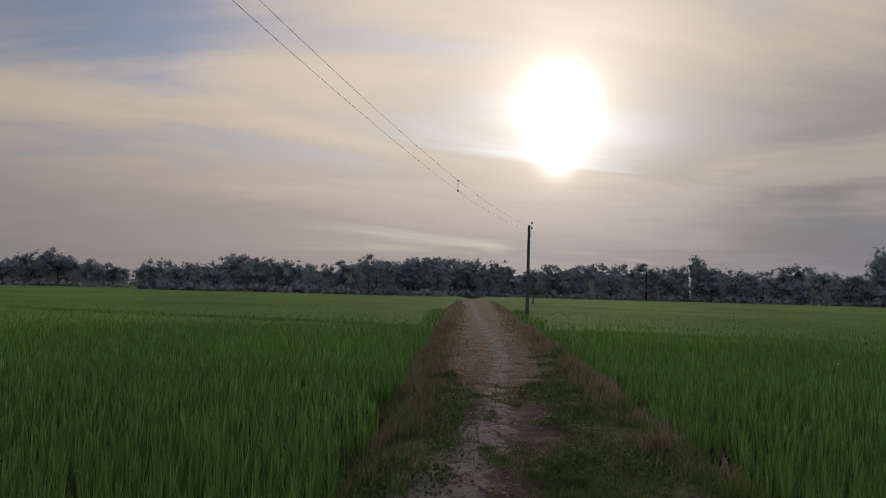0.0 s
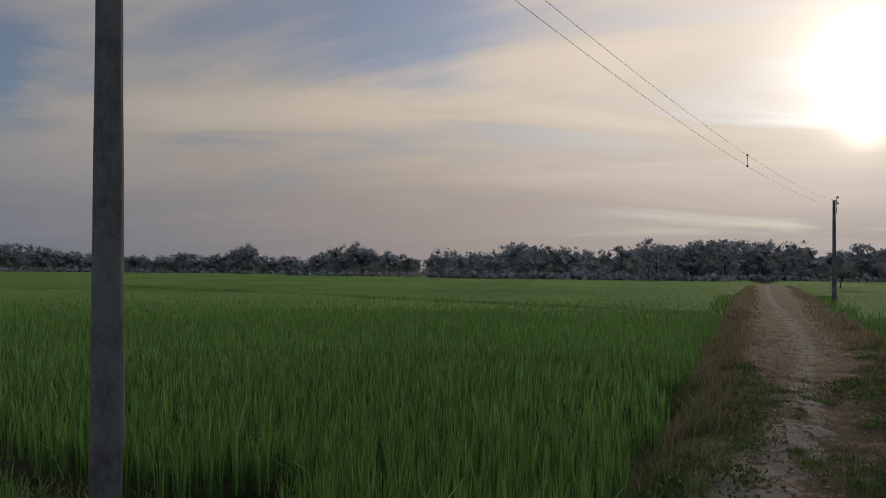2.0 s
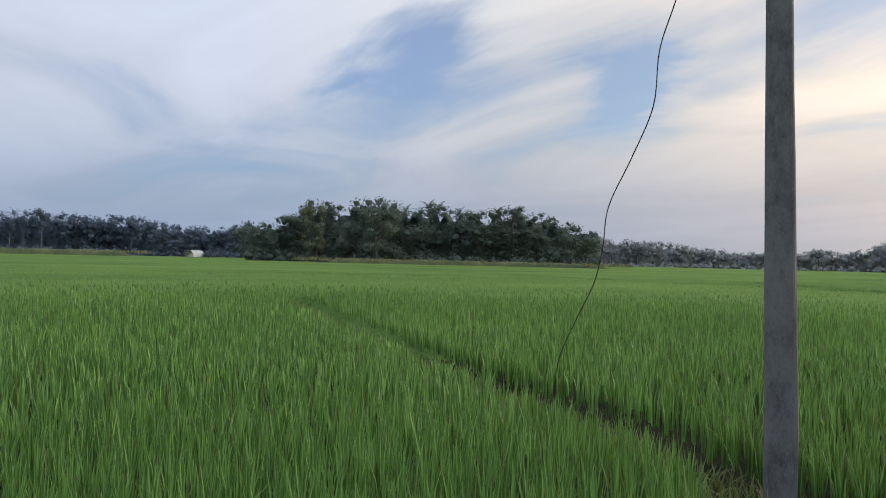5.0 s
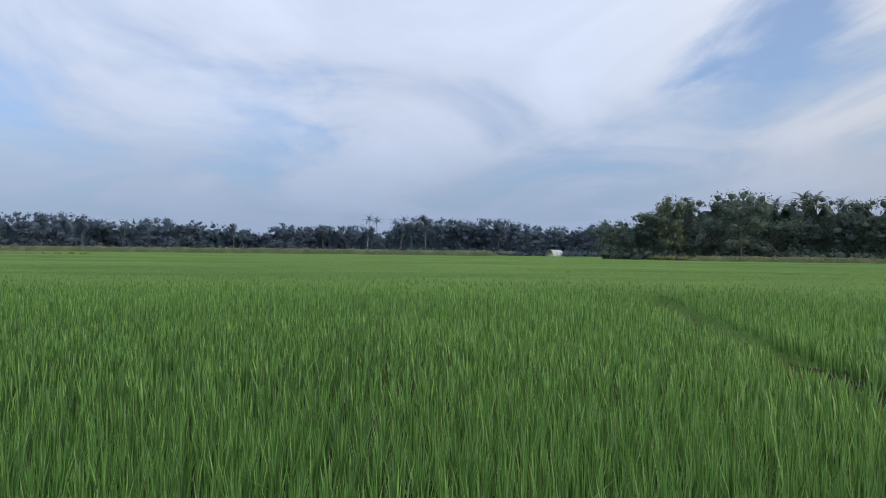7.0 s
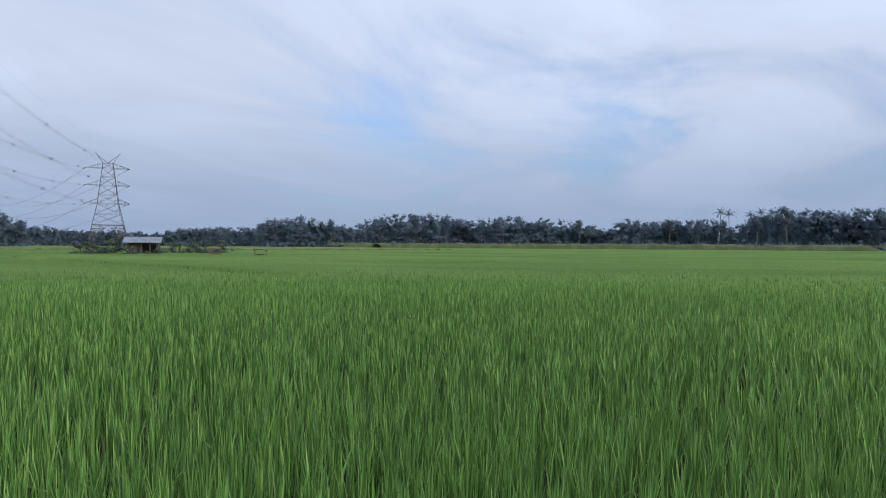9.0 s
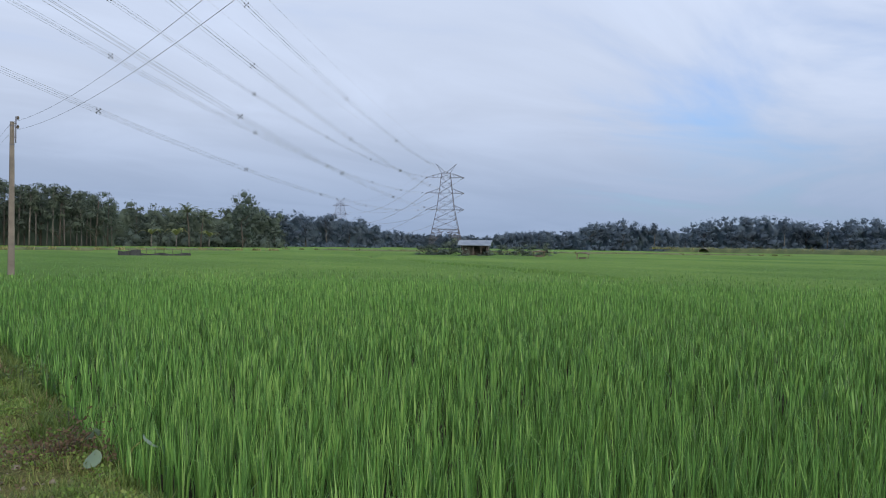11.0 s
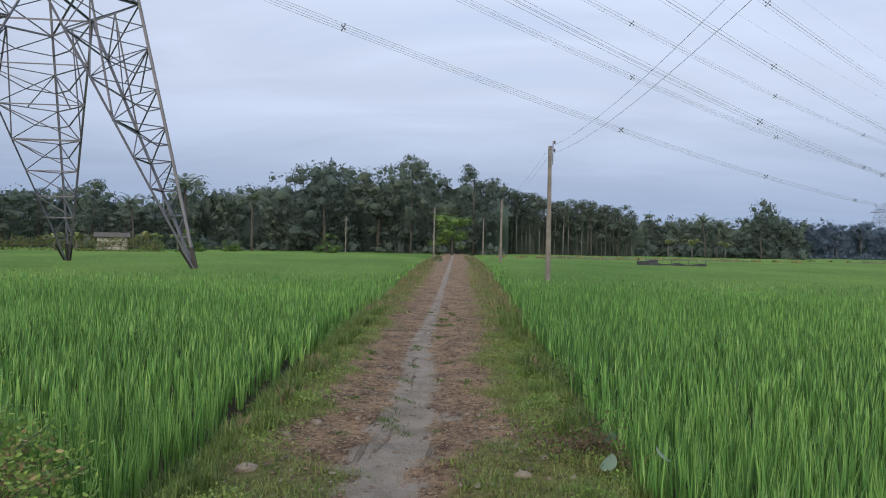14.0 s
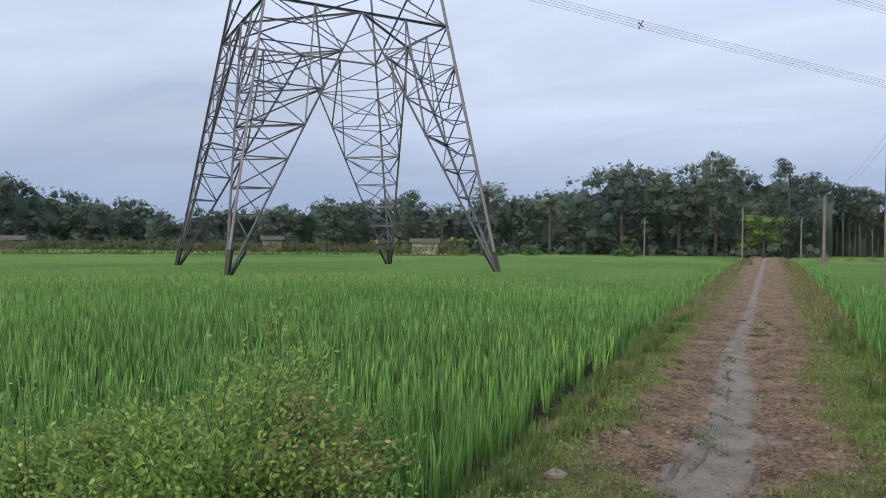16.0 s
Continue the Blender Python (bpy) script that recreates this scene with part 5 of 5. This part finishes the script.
def cottage(where, face, length, label, roof_mat, wall_mat):
    ob = thing("cottage", label, "house", "village houses", at=pose(*where, 0, 0, face))
    bm = bmesh.new()
    box(bm, (length, 3.4, 2.5), pose(0, 0, 1.25), 0.03)
    part("wall", bm_mesh("wall", bm, wall_mat), ob)
    bm = bmesh.new()
    for s in (-1, 1):
        box(bm, (length + 0.8, 2.3, 0.08), pose(0, s * 1.05, 2.85, -s * 16, 0, 0))
    part("roof", bm_mesh("roof", bm, roof_mat), ob)
    for x in (-length * 0.25, length * 0.2):
        bm = bmesh.new()
        box(bm, (0.8, 0.06, 0.9), pose(x, -1.73, 1.5), 0.01)
        part("window", bm_mesh("window", bm, NET), ob, "small dark shuttered window")


cottage((*polar(199.6, 112)[:2], FIELD_Z - 0.3), 19.6, 3.8, "low whitewashed house behind the bean trellis", PLANKS, WHITEWASH)
cottage((*polar(211.2, 122)[:2], FIELD_Z - 0.1), 31, 3.0, "low tin-roofed house among the trees", PLANKS, MUDWALL)
cottage((*polar(228.5, 122)[:2], FIELD_Z - 0.6), 48, 3.0, "low mud-walled house among the trees", PLANKS, MUDWALL)

VINE = leaf_material("vine_leaf", rgb(0.070, 0.105, 0.036), rgb(0.135, 0.170, 0.058), rgb(0.260, 0.255, 0.105), 0.3, 0.5, 0.6)


def trellis():
    """A long bean trellis: stakes, a rail, and vines hanging over the top."""
    ob = thing("bean_trellis", "long bamboo stake fence overgrown with yellow-green vines", "fence")
    line = [np.array(polar(a, d, FIELD_Z)) for a, d in ((196.5, 96), (206, 94), (216, 90), (226, 88), (235, 88))]
    posts = []
    for a, b in zip(line[:-1], line[1:]):
        count = int(np.linalg.norm(b - a) / 0.75)
        posts += [a + (b - a) * k / count for k in range(count)]
    stake = bmesh.new()
    bar(stake, (0, 0, -0.2), (0.04, 0.02, 1.75), 0.06)
    stake = bm_mesh("stake", stake, WOOD)
    for p in posts:
        part("stake", stake, ob, at=Matrix.LocRotScale(p + rng.normal(0, 0.06, 3) * (1, 1, 0), Euler((rng.normal(0, 0.06), rng.normal(0, 0.06), rng.uniform(0, 6))), (1, 1, rng.uniform(0.85, 1.12))))
    for z in (0.55, 1.1, 1.6):
        part("rail", tri_mesh("rail", *tube([p + np.array([0, 0, z + rng.uniform(-0.06, 0.06)]) for p in posts[::3]], [0.025] * len(posts[::3]), 4), WOOD), ob)
    tops = [p + np.array([0, 0, rng.uniform(1.55, 2.3)]) for p in posts]
    part("vine_cover", tri_mesh("vine_cover", *leaf_cloud(tops, [0.5] * len(tops), 7000, 0.17, 0.6, 0.9)[:2], VINE), ob)
    low = [p + np.array([0, 0, 0.55]) for p in posts]
    part("undergrowth", tri_mesh("undergrowth", *leaf_cloud(low, [0.55] * len(low), 2600, 0.16, 0.6)[:2], GRASS), ob)


trellis()

# banana plants with upright yellow-green leaves at the orchard edge
def banana(where, high):
    ob = thing("banana_plant", "banana plant with broad yellow-green leaves", "banana plant", "banana plants", at=pose(*where, 0, 0, rng.uniform(0, 360)))
    part("stem", tri_mesh("stem", *tube([(0, 0, -0.2), (0.05, 0, high * 0.3), (0.1, 0, high * 0.5)], [0.16, 0.13, 0.08], 7), BARK_PALE), ob)
    for k in range(7):
        a, rise = k * 0.9 + rng.uniform(0, 0.4), rng.uniform(0.5, 1.3)
        verts = []
        for s in np.linspace(0, 1, 7):
            out, z = high * 0.42 * s, high * (0.5 + 0.5 * rise * s - 0.42 * rise * s * s * s)
            w = 0.38 * math.sin(math.pi * min(1, 0.12 + 0.86 * s))
            for q in (-1, 0, 1):
                verts.append((math.cos(a) * out - math.sin(a) * w * q, math.sin(a) * out + math.cos(a) * w * q, z - 0.08 * abs(q)))
        part("leaf", tri_mesh("leaf", verts, grid_tris(7, 3), VINE, True), ob)


for az, dist, high in ((156.9, 176, 6.5), (158.6, 178, 6.8), (154.6, 178, 6.0), (203.2, 106, 3.6), (201.8, 106, 3.8), (197.2, 104, 4.2), (195.2, 112, 4.0)):
    banana((*polar(az, dist)[:2], FIELD_Z), high)

# a stick with leaves standing in the rice, far out
tree("thicket", LEAF, polar(76.4, 50, FIELD_Z), 0.95, width=0.5, words="small weed bush standing out of the rice", variant=2)


# ---- verges of the path ----
def verge(y0, y1, count, high, patch, keep_over, mat, name, label, inner=0.0, outer=1.95):
    """Grass scattered beyond the bare earth, thick in some patches and thin in others."""
    y = y0 + (y1 - y0) * rng.uniform(0, 1, count) ** (0.7 if y0 < 0 else 1.4)
    u = rng.uniform(-outer, outer, count)
    x = middle(y) + u * broaden(y)
    ragged = 0.13 * wavy(x, y, 0.35, y0) + 0.09 * wavy(x, y, 0.13, 2.0) + rng.normal(0, 0.07, count)
    ok = (past_bare(y, u) + ragged > inner) & (wavy(x, y, patch, y0) + 0.5 * wavy(x, y, patch * 0.3, 1.0) + rng.normal(0, 0.35, count) > keep_over)
    x, y, u = x[ok], y[ok], u[ok]
    lump = 0.75 + 0.45 * wavy(x, y, 0.5, 1.0) + 0.30 * wavy(x, y, 0.17, 4.0)
    tall = high * rng.uniform(0.35, 1.15, len(x)) * np.maximum(lump, 0.25)
    grass = blades(x, y, path_z(x, y, u) - 0.008, tall, 0.0045 + 0.0008 * np.hypot(x, y) * rng.uniform(0.6, 1.2, len(x)), rng.uniform(0.2, 1.3, len(x)), 1)
    thing(name, label, "grass", kind="stuff", mesh=tri_mesh(name, *grass, mat))


verge(-13, -2.6, 130000, 0.085, 0.7, -0.75, GRASS, "verge_grass", "short green grass along the path's edge")
verge(-50, -13, 50000, 0.12, 1.3, -0.6, GRASS, "verge_grass", "short green grass along the path's edge")
verge(-40, -2.6, 60000, 0.08, 0.9, 0.20, STRAW, "dry_grass", "straw-coloured dry grass beside the path", -0.12)
verge(-2.6, 3.0, 40000, 0.05, 0.7, -0.75, GRASS, "verge_grass", "short green grass along the path's edge")
verge(3.0, 17, 125000, 0.10, 0.6, -0.6, GRASS_DULL, "verge_grass", "dull green grass along the path's edge")
verge(7.0, 34, 40000, 0.18, 1.2, 0.30, STRAW, "dry_grass", "tall brown dry grass beside the path", 0.05)
verge(17, 70, 50000, 0.17, 1.4, -0.2, STRAW, "dry_grass", "tall brown dry grass beside the path", -0.25)
verge(-95, -16, 45000, 0.30, 1.4, -0.5, GRASS, "verge_grass", "rough grass standing along the path's edge", 0.25, 2.15)
verge(-95, -16, 45000, 0.34, 1.6, 0.0, STRAW, "dry_grass", "tall brown dry grass beside the path", 0.15, 2.1)
verge(18, 90, 60000, 0.26, 1.6, -0.4, STRAW, "dry_grass", "tall brown dry grass beside the path", 0.0, 2.15)
gap_x = rng.uniform(-26, -2.2, 9000)
gap_y = np.interp(gap_x, [-25.0, -8.6, -6.4, -3.5, -2.2], [8.9, 5.6, 5.4, 4.9, 4.3]) + rng.normal(0, 0.22, 9000)
weeds = blades(gap_x, gap_y, np.full(9000, FIELD_Z - 0.02), rng.uniform(0.08, 0.30, 9000), np.full(9000, 0.012), rng.uniform(0.2, 0.9, 9000), 2)
thing("bund_weeds", "dark green weeds in the gap between two paddies", "grass", kind="stuff", mesh=tri_mesh("bund_weeds", *weeds, GRASS))


def clumps(name, label, spots, y0, y1, u0, u1, each, reach, high, mat):
    """Separate tufts and patches of grass at random spots beside or on the path."""
    cy, cu = rng.uniform(y0, y1, spots), rng.uniform(u0, u1, spots)
    size = reach * rng.uniform(0.35, 1.0, spots) ** 1.3
    k = np.repeat(np.arange(spots), each)
    y = cy[k] + rng.normal(0, 1, len(k)) * size[k]
    u = cu[k] + rng.normal(0, 0.7, len(k)) * size[k]
    x = middle(y) + u * broaden(y)
    tall = high * rng.uniform(0.4, 1.0, len(k)) * rng.uniform(0.6, 1.1, spots)[k]
    grass = blades(x, y, path_z(x, y, u) - 0.01, tall, 0.0035 + 0.0006 * np.hypot(x, y) * rng.uniform(0.7, 1.3, len(k)), rng.uniform(0.15, 0.8, len(k)), 2)
    thing(name, label, "grass", kind="stuff", mesh=tri_mesh(name, *grass, mat))


clumps("path_weeds", "low dark weeds growing on the path", 40, 4.5, 12, -0.5, 0.9, 150, 0.15, 0.06, GRASS_DULL)
clumps("path_weeds", "thick dark weeds matted on the middle of the path", 26, 4.4, 6.6, -0.45, 0.55, 330, 0.20, 0.085, GRASS_DULL)
clumps("path_weeds", "low weeds growing on the path", 60, -18, -3.2, -0.95, 0.95, 70, 0.09, 0.045, GRASS)
for side in (-1, 1):
    a, b = sorted((side * 1.15, side * 1.8))
    clumps("grass_tufts", "green grass tufts on the path's shoulder", 120, -17, -3.0, a, b, 52, 0.11, 0.26, GRASS)
    clumps("straw_tufts", "withered straw tufts on the path's shoulder", 24, -40, -6.0, a, b, 60, 0.16, 0.24, STRAW)
    clumps("straw_tufts", "tall brown dry grass tufts on the path's shoulder", 70, 5.5, 30, a, b, 100, 0.30, 0.40, STRAW)
    clumps("grass_tufts", "dark green grass tufts on the path's shoulder", 90, 3.2, 18, a, b, 42, 0.15, 0.30, GRASS)


def scatter(name, label, count, y0, y1, u_wide, size, mat, flat):
    """Many small bits lying on the path."""
    y = rng.uniform(y0, y1, count)
    u = rng.normal(0, u_wide, count)
    keep = (np.abs(u) < 1.6) & ((np.abs(u) > 0.32) | (rng.uniform(0, 1, count) < 0.18))
    y, u = y[keep], u[keep]
    x = middle(y) + u * broaden(y)
    z = path_z(x, y, u)
    k = size * rng.uniform(0.4, 1.5, len(x)) ** 1.5
    ring = np.array([(1, 0, 0), (0.3, 0.9, 0), (-0.8, 0.6, 0), (-0.9, -0.5, 0), (0.2, -1, 0), (0.1, 0.1, 1)])
    a = rng.uniform(0, 6.28, len(x))
    shape = ring[None] * rng.uniform(0.6, 1.2, (len(x), 6, 1))
    rx = shape[..., 0] * np.cos(a)[:, None] - shape[..., 1] * np.sin(a)[:, None]
    ry = shape[..., 0] * np.sin(a)[:, None] + shape[..., 1] * np.cos(a)[:, None]
    verts = np.stack([x[:, None] + rx * k[:, None], y[:, None] + ry * k[:, None], z[:, None] + (shape[..., 2] * flat - 0.1) * k[:, None]], -1).reshape(-1, 3)
    tris = (np.arange(len(x))[:, None, None] * 6 + np.array([(0, 1, 5), (1, 2, 5), (2, 3, 5), (3, 4, 5), (4, 0, 5)])[None]).reshape(-1, 3)
    thing(name, label, "debris", kind="stuff", mesh=tri_mesh(name, verts, tris, mat))


LITTER = plain_material("leaf_litter", rgb(0.070, 0.045, 0.030), rgb(0.210, 0.145, 0.095), 25.0, 0.9)
scatter("pebbles", "small pale stones strewn over the path", 3000, -26, 26, 0.7, 0.016, STONE, 0.7)
scatter("pebbles", "pale stones and crumbs at the path's sides", 800, -13, -3, 0.9, 0.019, STONE, 0.6)
scatter("leaf_litter", "brown dry leaf litter strewn over the path", 12000, -22, 22, 0.8, 0.015, LITTER, 0.4)
scatter("straw_bits", "pale straw and leaf scraps strewn over the path", 9000, -20, 22, 0.8, 0.012, STRAW, 0.5)
scatter("clods", "dark crumbs of earth on the path", 9000, -22, 22, 0.75, 0.019, plain_material("clod_earth", rgb(0.050, 0.036, 0.028), rgb(0.130, 0.095, 0.070), 20.0, 0.95), 0.6)


def rock(where, size, face):
    bm = bmesh.new()
    bmesh.ops.create_icosphere(bm, subdivisions=2, radius=0.5)
    for v in bm.verts:
        v.co *= 1 + 0.22 * noise.noise(v.co * 3.1 + Vector(where) * 5)
        v.co = Vector((v.co.x * size[0], v.co.y * size[1], v.co.z * size[2]))
    thing("stone", "rough weathered stone lying on the path's verge", "stone", "stones on the verge", at=pose(*where, 0, 0, face), mesh=bm_mesh("stone", bm, STONE))


for x, y, s, a in ((-1.52, -7.0, (0.22, 0.15, 0.10), 20), (-1.25, -5.2, (0.20, 0.13, 0.09), 70), (0.76, -5.05, (0.16, 0.12, 0.09), 10), (0.62, -5.9, (0.18, 0.12, 0.08), 120), (0.42, -6.3, (0.12, 0.1, 0.07), 40), (-1.05, -4.9, (0.12, 0.09, 0.06), 0), (-0.98, -8.3, (0.12, 0.09, 0.07), 30)):
    rock((x, y, 0.012), s, a)


# ---- the leafy bush beside the path ----
def leaf_shapes(p, d, size, width=0.5):
    """Oval leaves at the places p, pointing along d."""
    count = len(p)
    d = d / np.linalg.norm(d, axis=1)[:, None]
    w = np.cross(d, rng.normal(size=(count, 3)))
    w /= np.linalg.norm(w, axis=1)[:, None] + 1e-9
    nrm = np.cross(d, w)
    s = (size * rng.uniform(0.6, 1.3, count))[:, None]
    pts = [p, p + d * s * 0.35 + w * s * width * 0.42, p + d * s * 0.75 + w * s * width * 0.36, p + d * s - nrm * s * 0.12, p + d * s * 0.75 - w * s * width * 0.36, p + d * s * 0.35 - w * s * width * 0.42]
    verts = np.stack(pts, 1).reshape(-1, 3)
    tris = (np.arange(count)[:, None, None] * 6 + np.array([(0, 1, 5), (1, 2, 5), (2, 4, 5), (2, 3, 4)])[None]).reshape(-1, 3)
    return verts, tris


def shrub(where, reach, high, stems, leaves_each, size, mat, label, name="bush", dry=0.0):
    ob = thing(name, label, "bush", at=pose(*where))
    stalks, places, ways = [], [], []
    dry_places, dry_ways = [], []
    for k in range(stems):
        a, out = rng.uniform(0, 6.28), reach * math.sqrt(rng.uniform(0.0, 1.0))
        tall = high * rng.uniform(0.55, 1.0) * (1 - 0.45 * (out / reach) ** 2) * (1.55 if rng.uniform() < 0.10 else 1.0) * (0.82 + 0.28 * math.sin(2.6 * a + where[0]))
        tip = np.array([math.cos(a) * out, math.sin(a) * out * 0.8, tall])
        foot = tip * np.array([0.35, 0.35, 0]) + np.array([0, 0, -0.05])
        bend = (foot + tip) / 2 + np.array([0, 0, 0.12 * tall]) + rng.normal(0, 0.03, 3)
        line = [foot, (foot + bend) / 2 + rng.normal(0, 0.01, 3), bend, tip]
        stalks.append(tube([tuple(q) for q in line], [0.006, 0.005, 0.0035, 0.002], 5))
        s = rng.uniform(0.25, 1.0, leaves_each)[:, None]
        q = foot * (1 - s) ** 2 + 2 * bend * s * (1 - s) + tip * s * s + rng.normal(0, 0.065, (leaves_each, 3))
        w = rng.normal(size=(leaves_each, 3)) + np.array([math.cos(a), math.sin(a), 0.5]) * 0.8
        if tip[0] < -reach * 0.5 and rng.uniform() < dry:
            dry_places.append(q), dry_ways.append(w)
        else:
            places.append(q), ways.append(w)
    part("branchwork", tri_mesh("branchwork", *joined(stalks), BARK), ob)
    part("foliage", tri_mesh("foliage", *leaf_shapes(np.concatenate(places), np.concatenate(ways), size), mat), ob)
    if dry_places:
        part("dried_foliage", tri_mesh("dried_foliage", *leaf_shapes(np.concatenate(dry_places), np.concatenate(dry_ways), size * 1.1), DRY_LEAF), ob, "curled brown dried leaves")
    return ob


WITHERED = leaf_material("leaf_withered", rgb(0.040, 0.028, 0.018), rgb(0.100, 0.072, 0.046), rgb(0.210, 0.165, 0.105), 0.2, 0.7, 4.0)
shrub((2.6, -4.05, -0.05), 1.25, 0.84, 250, 110, 0.040, BUSH_LEAF, "wild leafy bush with small pale green leaves, partly dried", dry=0.35)
shrub((3.55, -3.55, -0.1), 0.85, 0.66, 80, 60, 0.045, BUSH_LEAF, "low leafy bush with pale grey-green leaves at the paddy's edge")
shrub((-1.55, -5.3, -0.06), 0.36, 0.30, 50, 44, 0.032, WITHERED, "withered brown weed clump at the paddy's edge", "withered_weed")
shrub((-1.95, -6.45, -0.15), 0.3, 0.3, 16, 22, 0.045, GRASS, "small green weed at the path's edge", "weed")
shrub((-2.1, -8.6, -0.15), 0.45, 0.4, 26, 24, 0.05, GRASS, "small green weed clump at the path's edge", "weed")


def leafy_mat(label, spots, y0, y1, u0, u1, each, reach, size, mat):
    """Low creeping weeds with small round leaves in patches on the verge."""
    cy, cu = rng.uniform(y0, y1, spots), rng.uniform(u0, u1, spots)
    wide = reach * rng.uniform(0.5, 1.0, spots)
    k = np.repeat(np.arange(spots), each)
    y = cy[k] + rng.normal(0, 0.6, len(k)) * wide[k]
    u = cu[k] + rng.normal(0, 0.4, len(k)) * wide[k]
    x = middle(y) + u * broaden(y)
    hump = 0.075 * np.exp(-((y - cy[k]) ** 2 + (u - cu[k]) ** 2) / (0.5 * wide[k] ** 2))
    p = np.stack([x, y, path_z(x, y, u) + hump * rng.uniform(0.3, 1.0, len(k)) + 0.01], -1)
    d = rng.normal(size=(len(k), 3)) + np.array([0, 0, 0.5])
    thing("creeping_weeds", label, "weeds", kind="stuff", mesh=tri_mesh("creeping_weeds", *leaf_shapes(p, d, size, 0.8), mat))


MAT_LEAF = leaf_material("leaf_creeper", rgb(0.060, 0.120, 0.026), rgb(0.135, 0.235, 0.050), rgb(0.270, 0.350, 0.110), 0.3, 0.5, 2.0)
leafy_mat("bright green creeping weeds matted along the path's edge", 30, -15, -4.0, 0.95, 1.55, 230, 0.42, 0.021, MAT_LEAF)
leafy_mat("bright green creeping weeds matted along the path's edge", 30, -15, -4.0, -1.55, -0.95, 230, 0.40, 0.021, MAT_LEAF)
leafy_mat("dark green creeping weeds matted beside and on the path", 34, 4.4, 13, -1.6, -0.8, 120, 0.40, 0.034, GRASS_DULL)
leafy_mat("dark green creeping weeds matted beside and on the path", 34, 4.4, 13, 0.15, 1.5, 120, 0.45, 0.034, GRASS_DULL)


def taro(where, high, face):
    ob = thing("taro_plant", "taro plant with broad grey-green leaves drooping over the verge", "plant", "broad-leaved weeds", at=pose(*where, 0, 0, face))
    for k in range(3):
        a = k * 2.2 + 0.3
        tip = np.array([math.cos(a) * 0.2, math.sin(a) * 0.2, high * (0.7 + 0.1 * k)])
        part("stalk", tri_mesh("stalk", *tube([(0, 0, -0.1), tuple(tip * 0.6 + np.array([0, 0, 0.05])), tuple(tip)], [0.009, 0.007, 0.005], 5), GRASS), ob)
        verts = [tuple(tip)]
        for q in range(11):
            b = a + 2 * math.pi * q / 11
            r = 0.052 * (1 + 0.55 * math.cos(b - a)) * (0.6 if q in (5, 6) else 1)
            verts.append((tip[0] + math.cos(b) * r, tip[1] + math.sin(b) * r, tip[2] - 0.05 * math.cos(b - a) - 0.02))
        part("leaf", tri_mesh("leaf", verts, [(0, 1 + q, 1 + (q + 1) % 11) for q in range(11)], TARO, True), ob)


TARO = leaf_material("leaf_taro", rgb(0.080, 0.140, 0.085), rgb(0.140, 0.215, 0.150), rgb(0.240, 0.320, 0.260), 0.2, 0.35, 3.0, 0.6)
taro((-1.80, -5.05, -0.12), 0.34, 20)
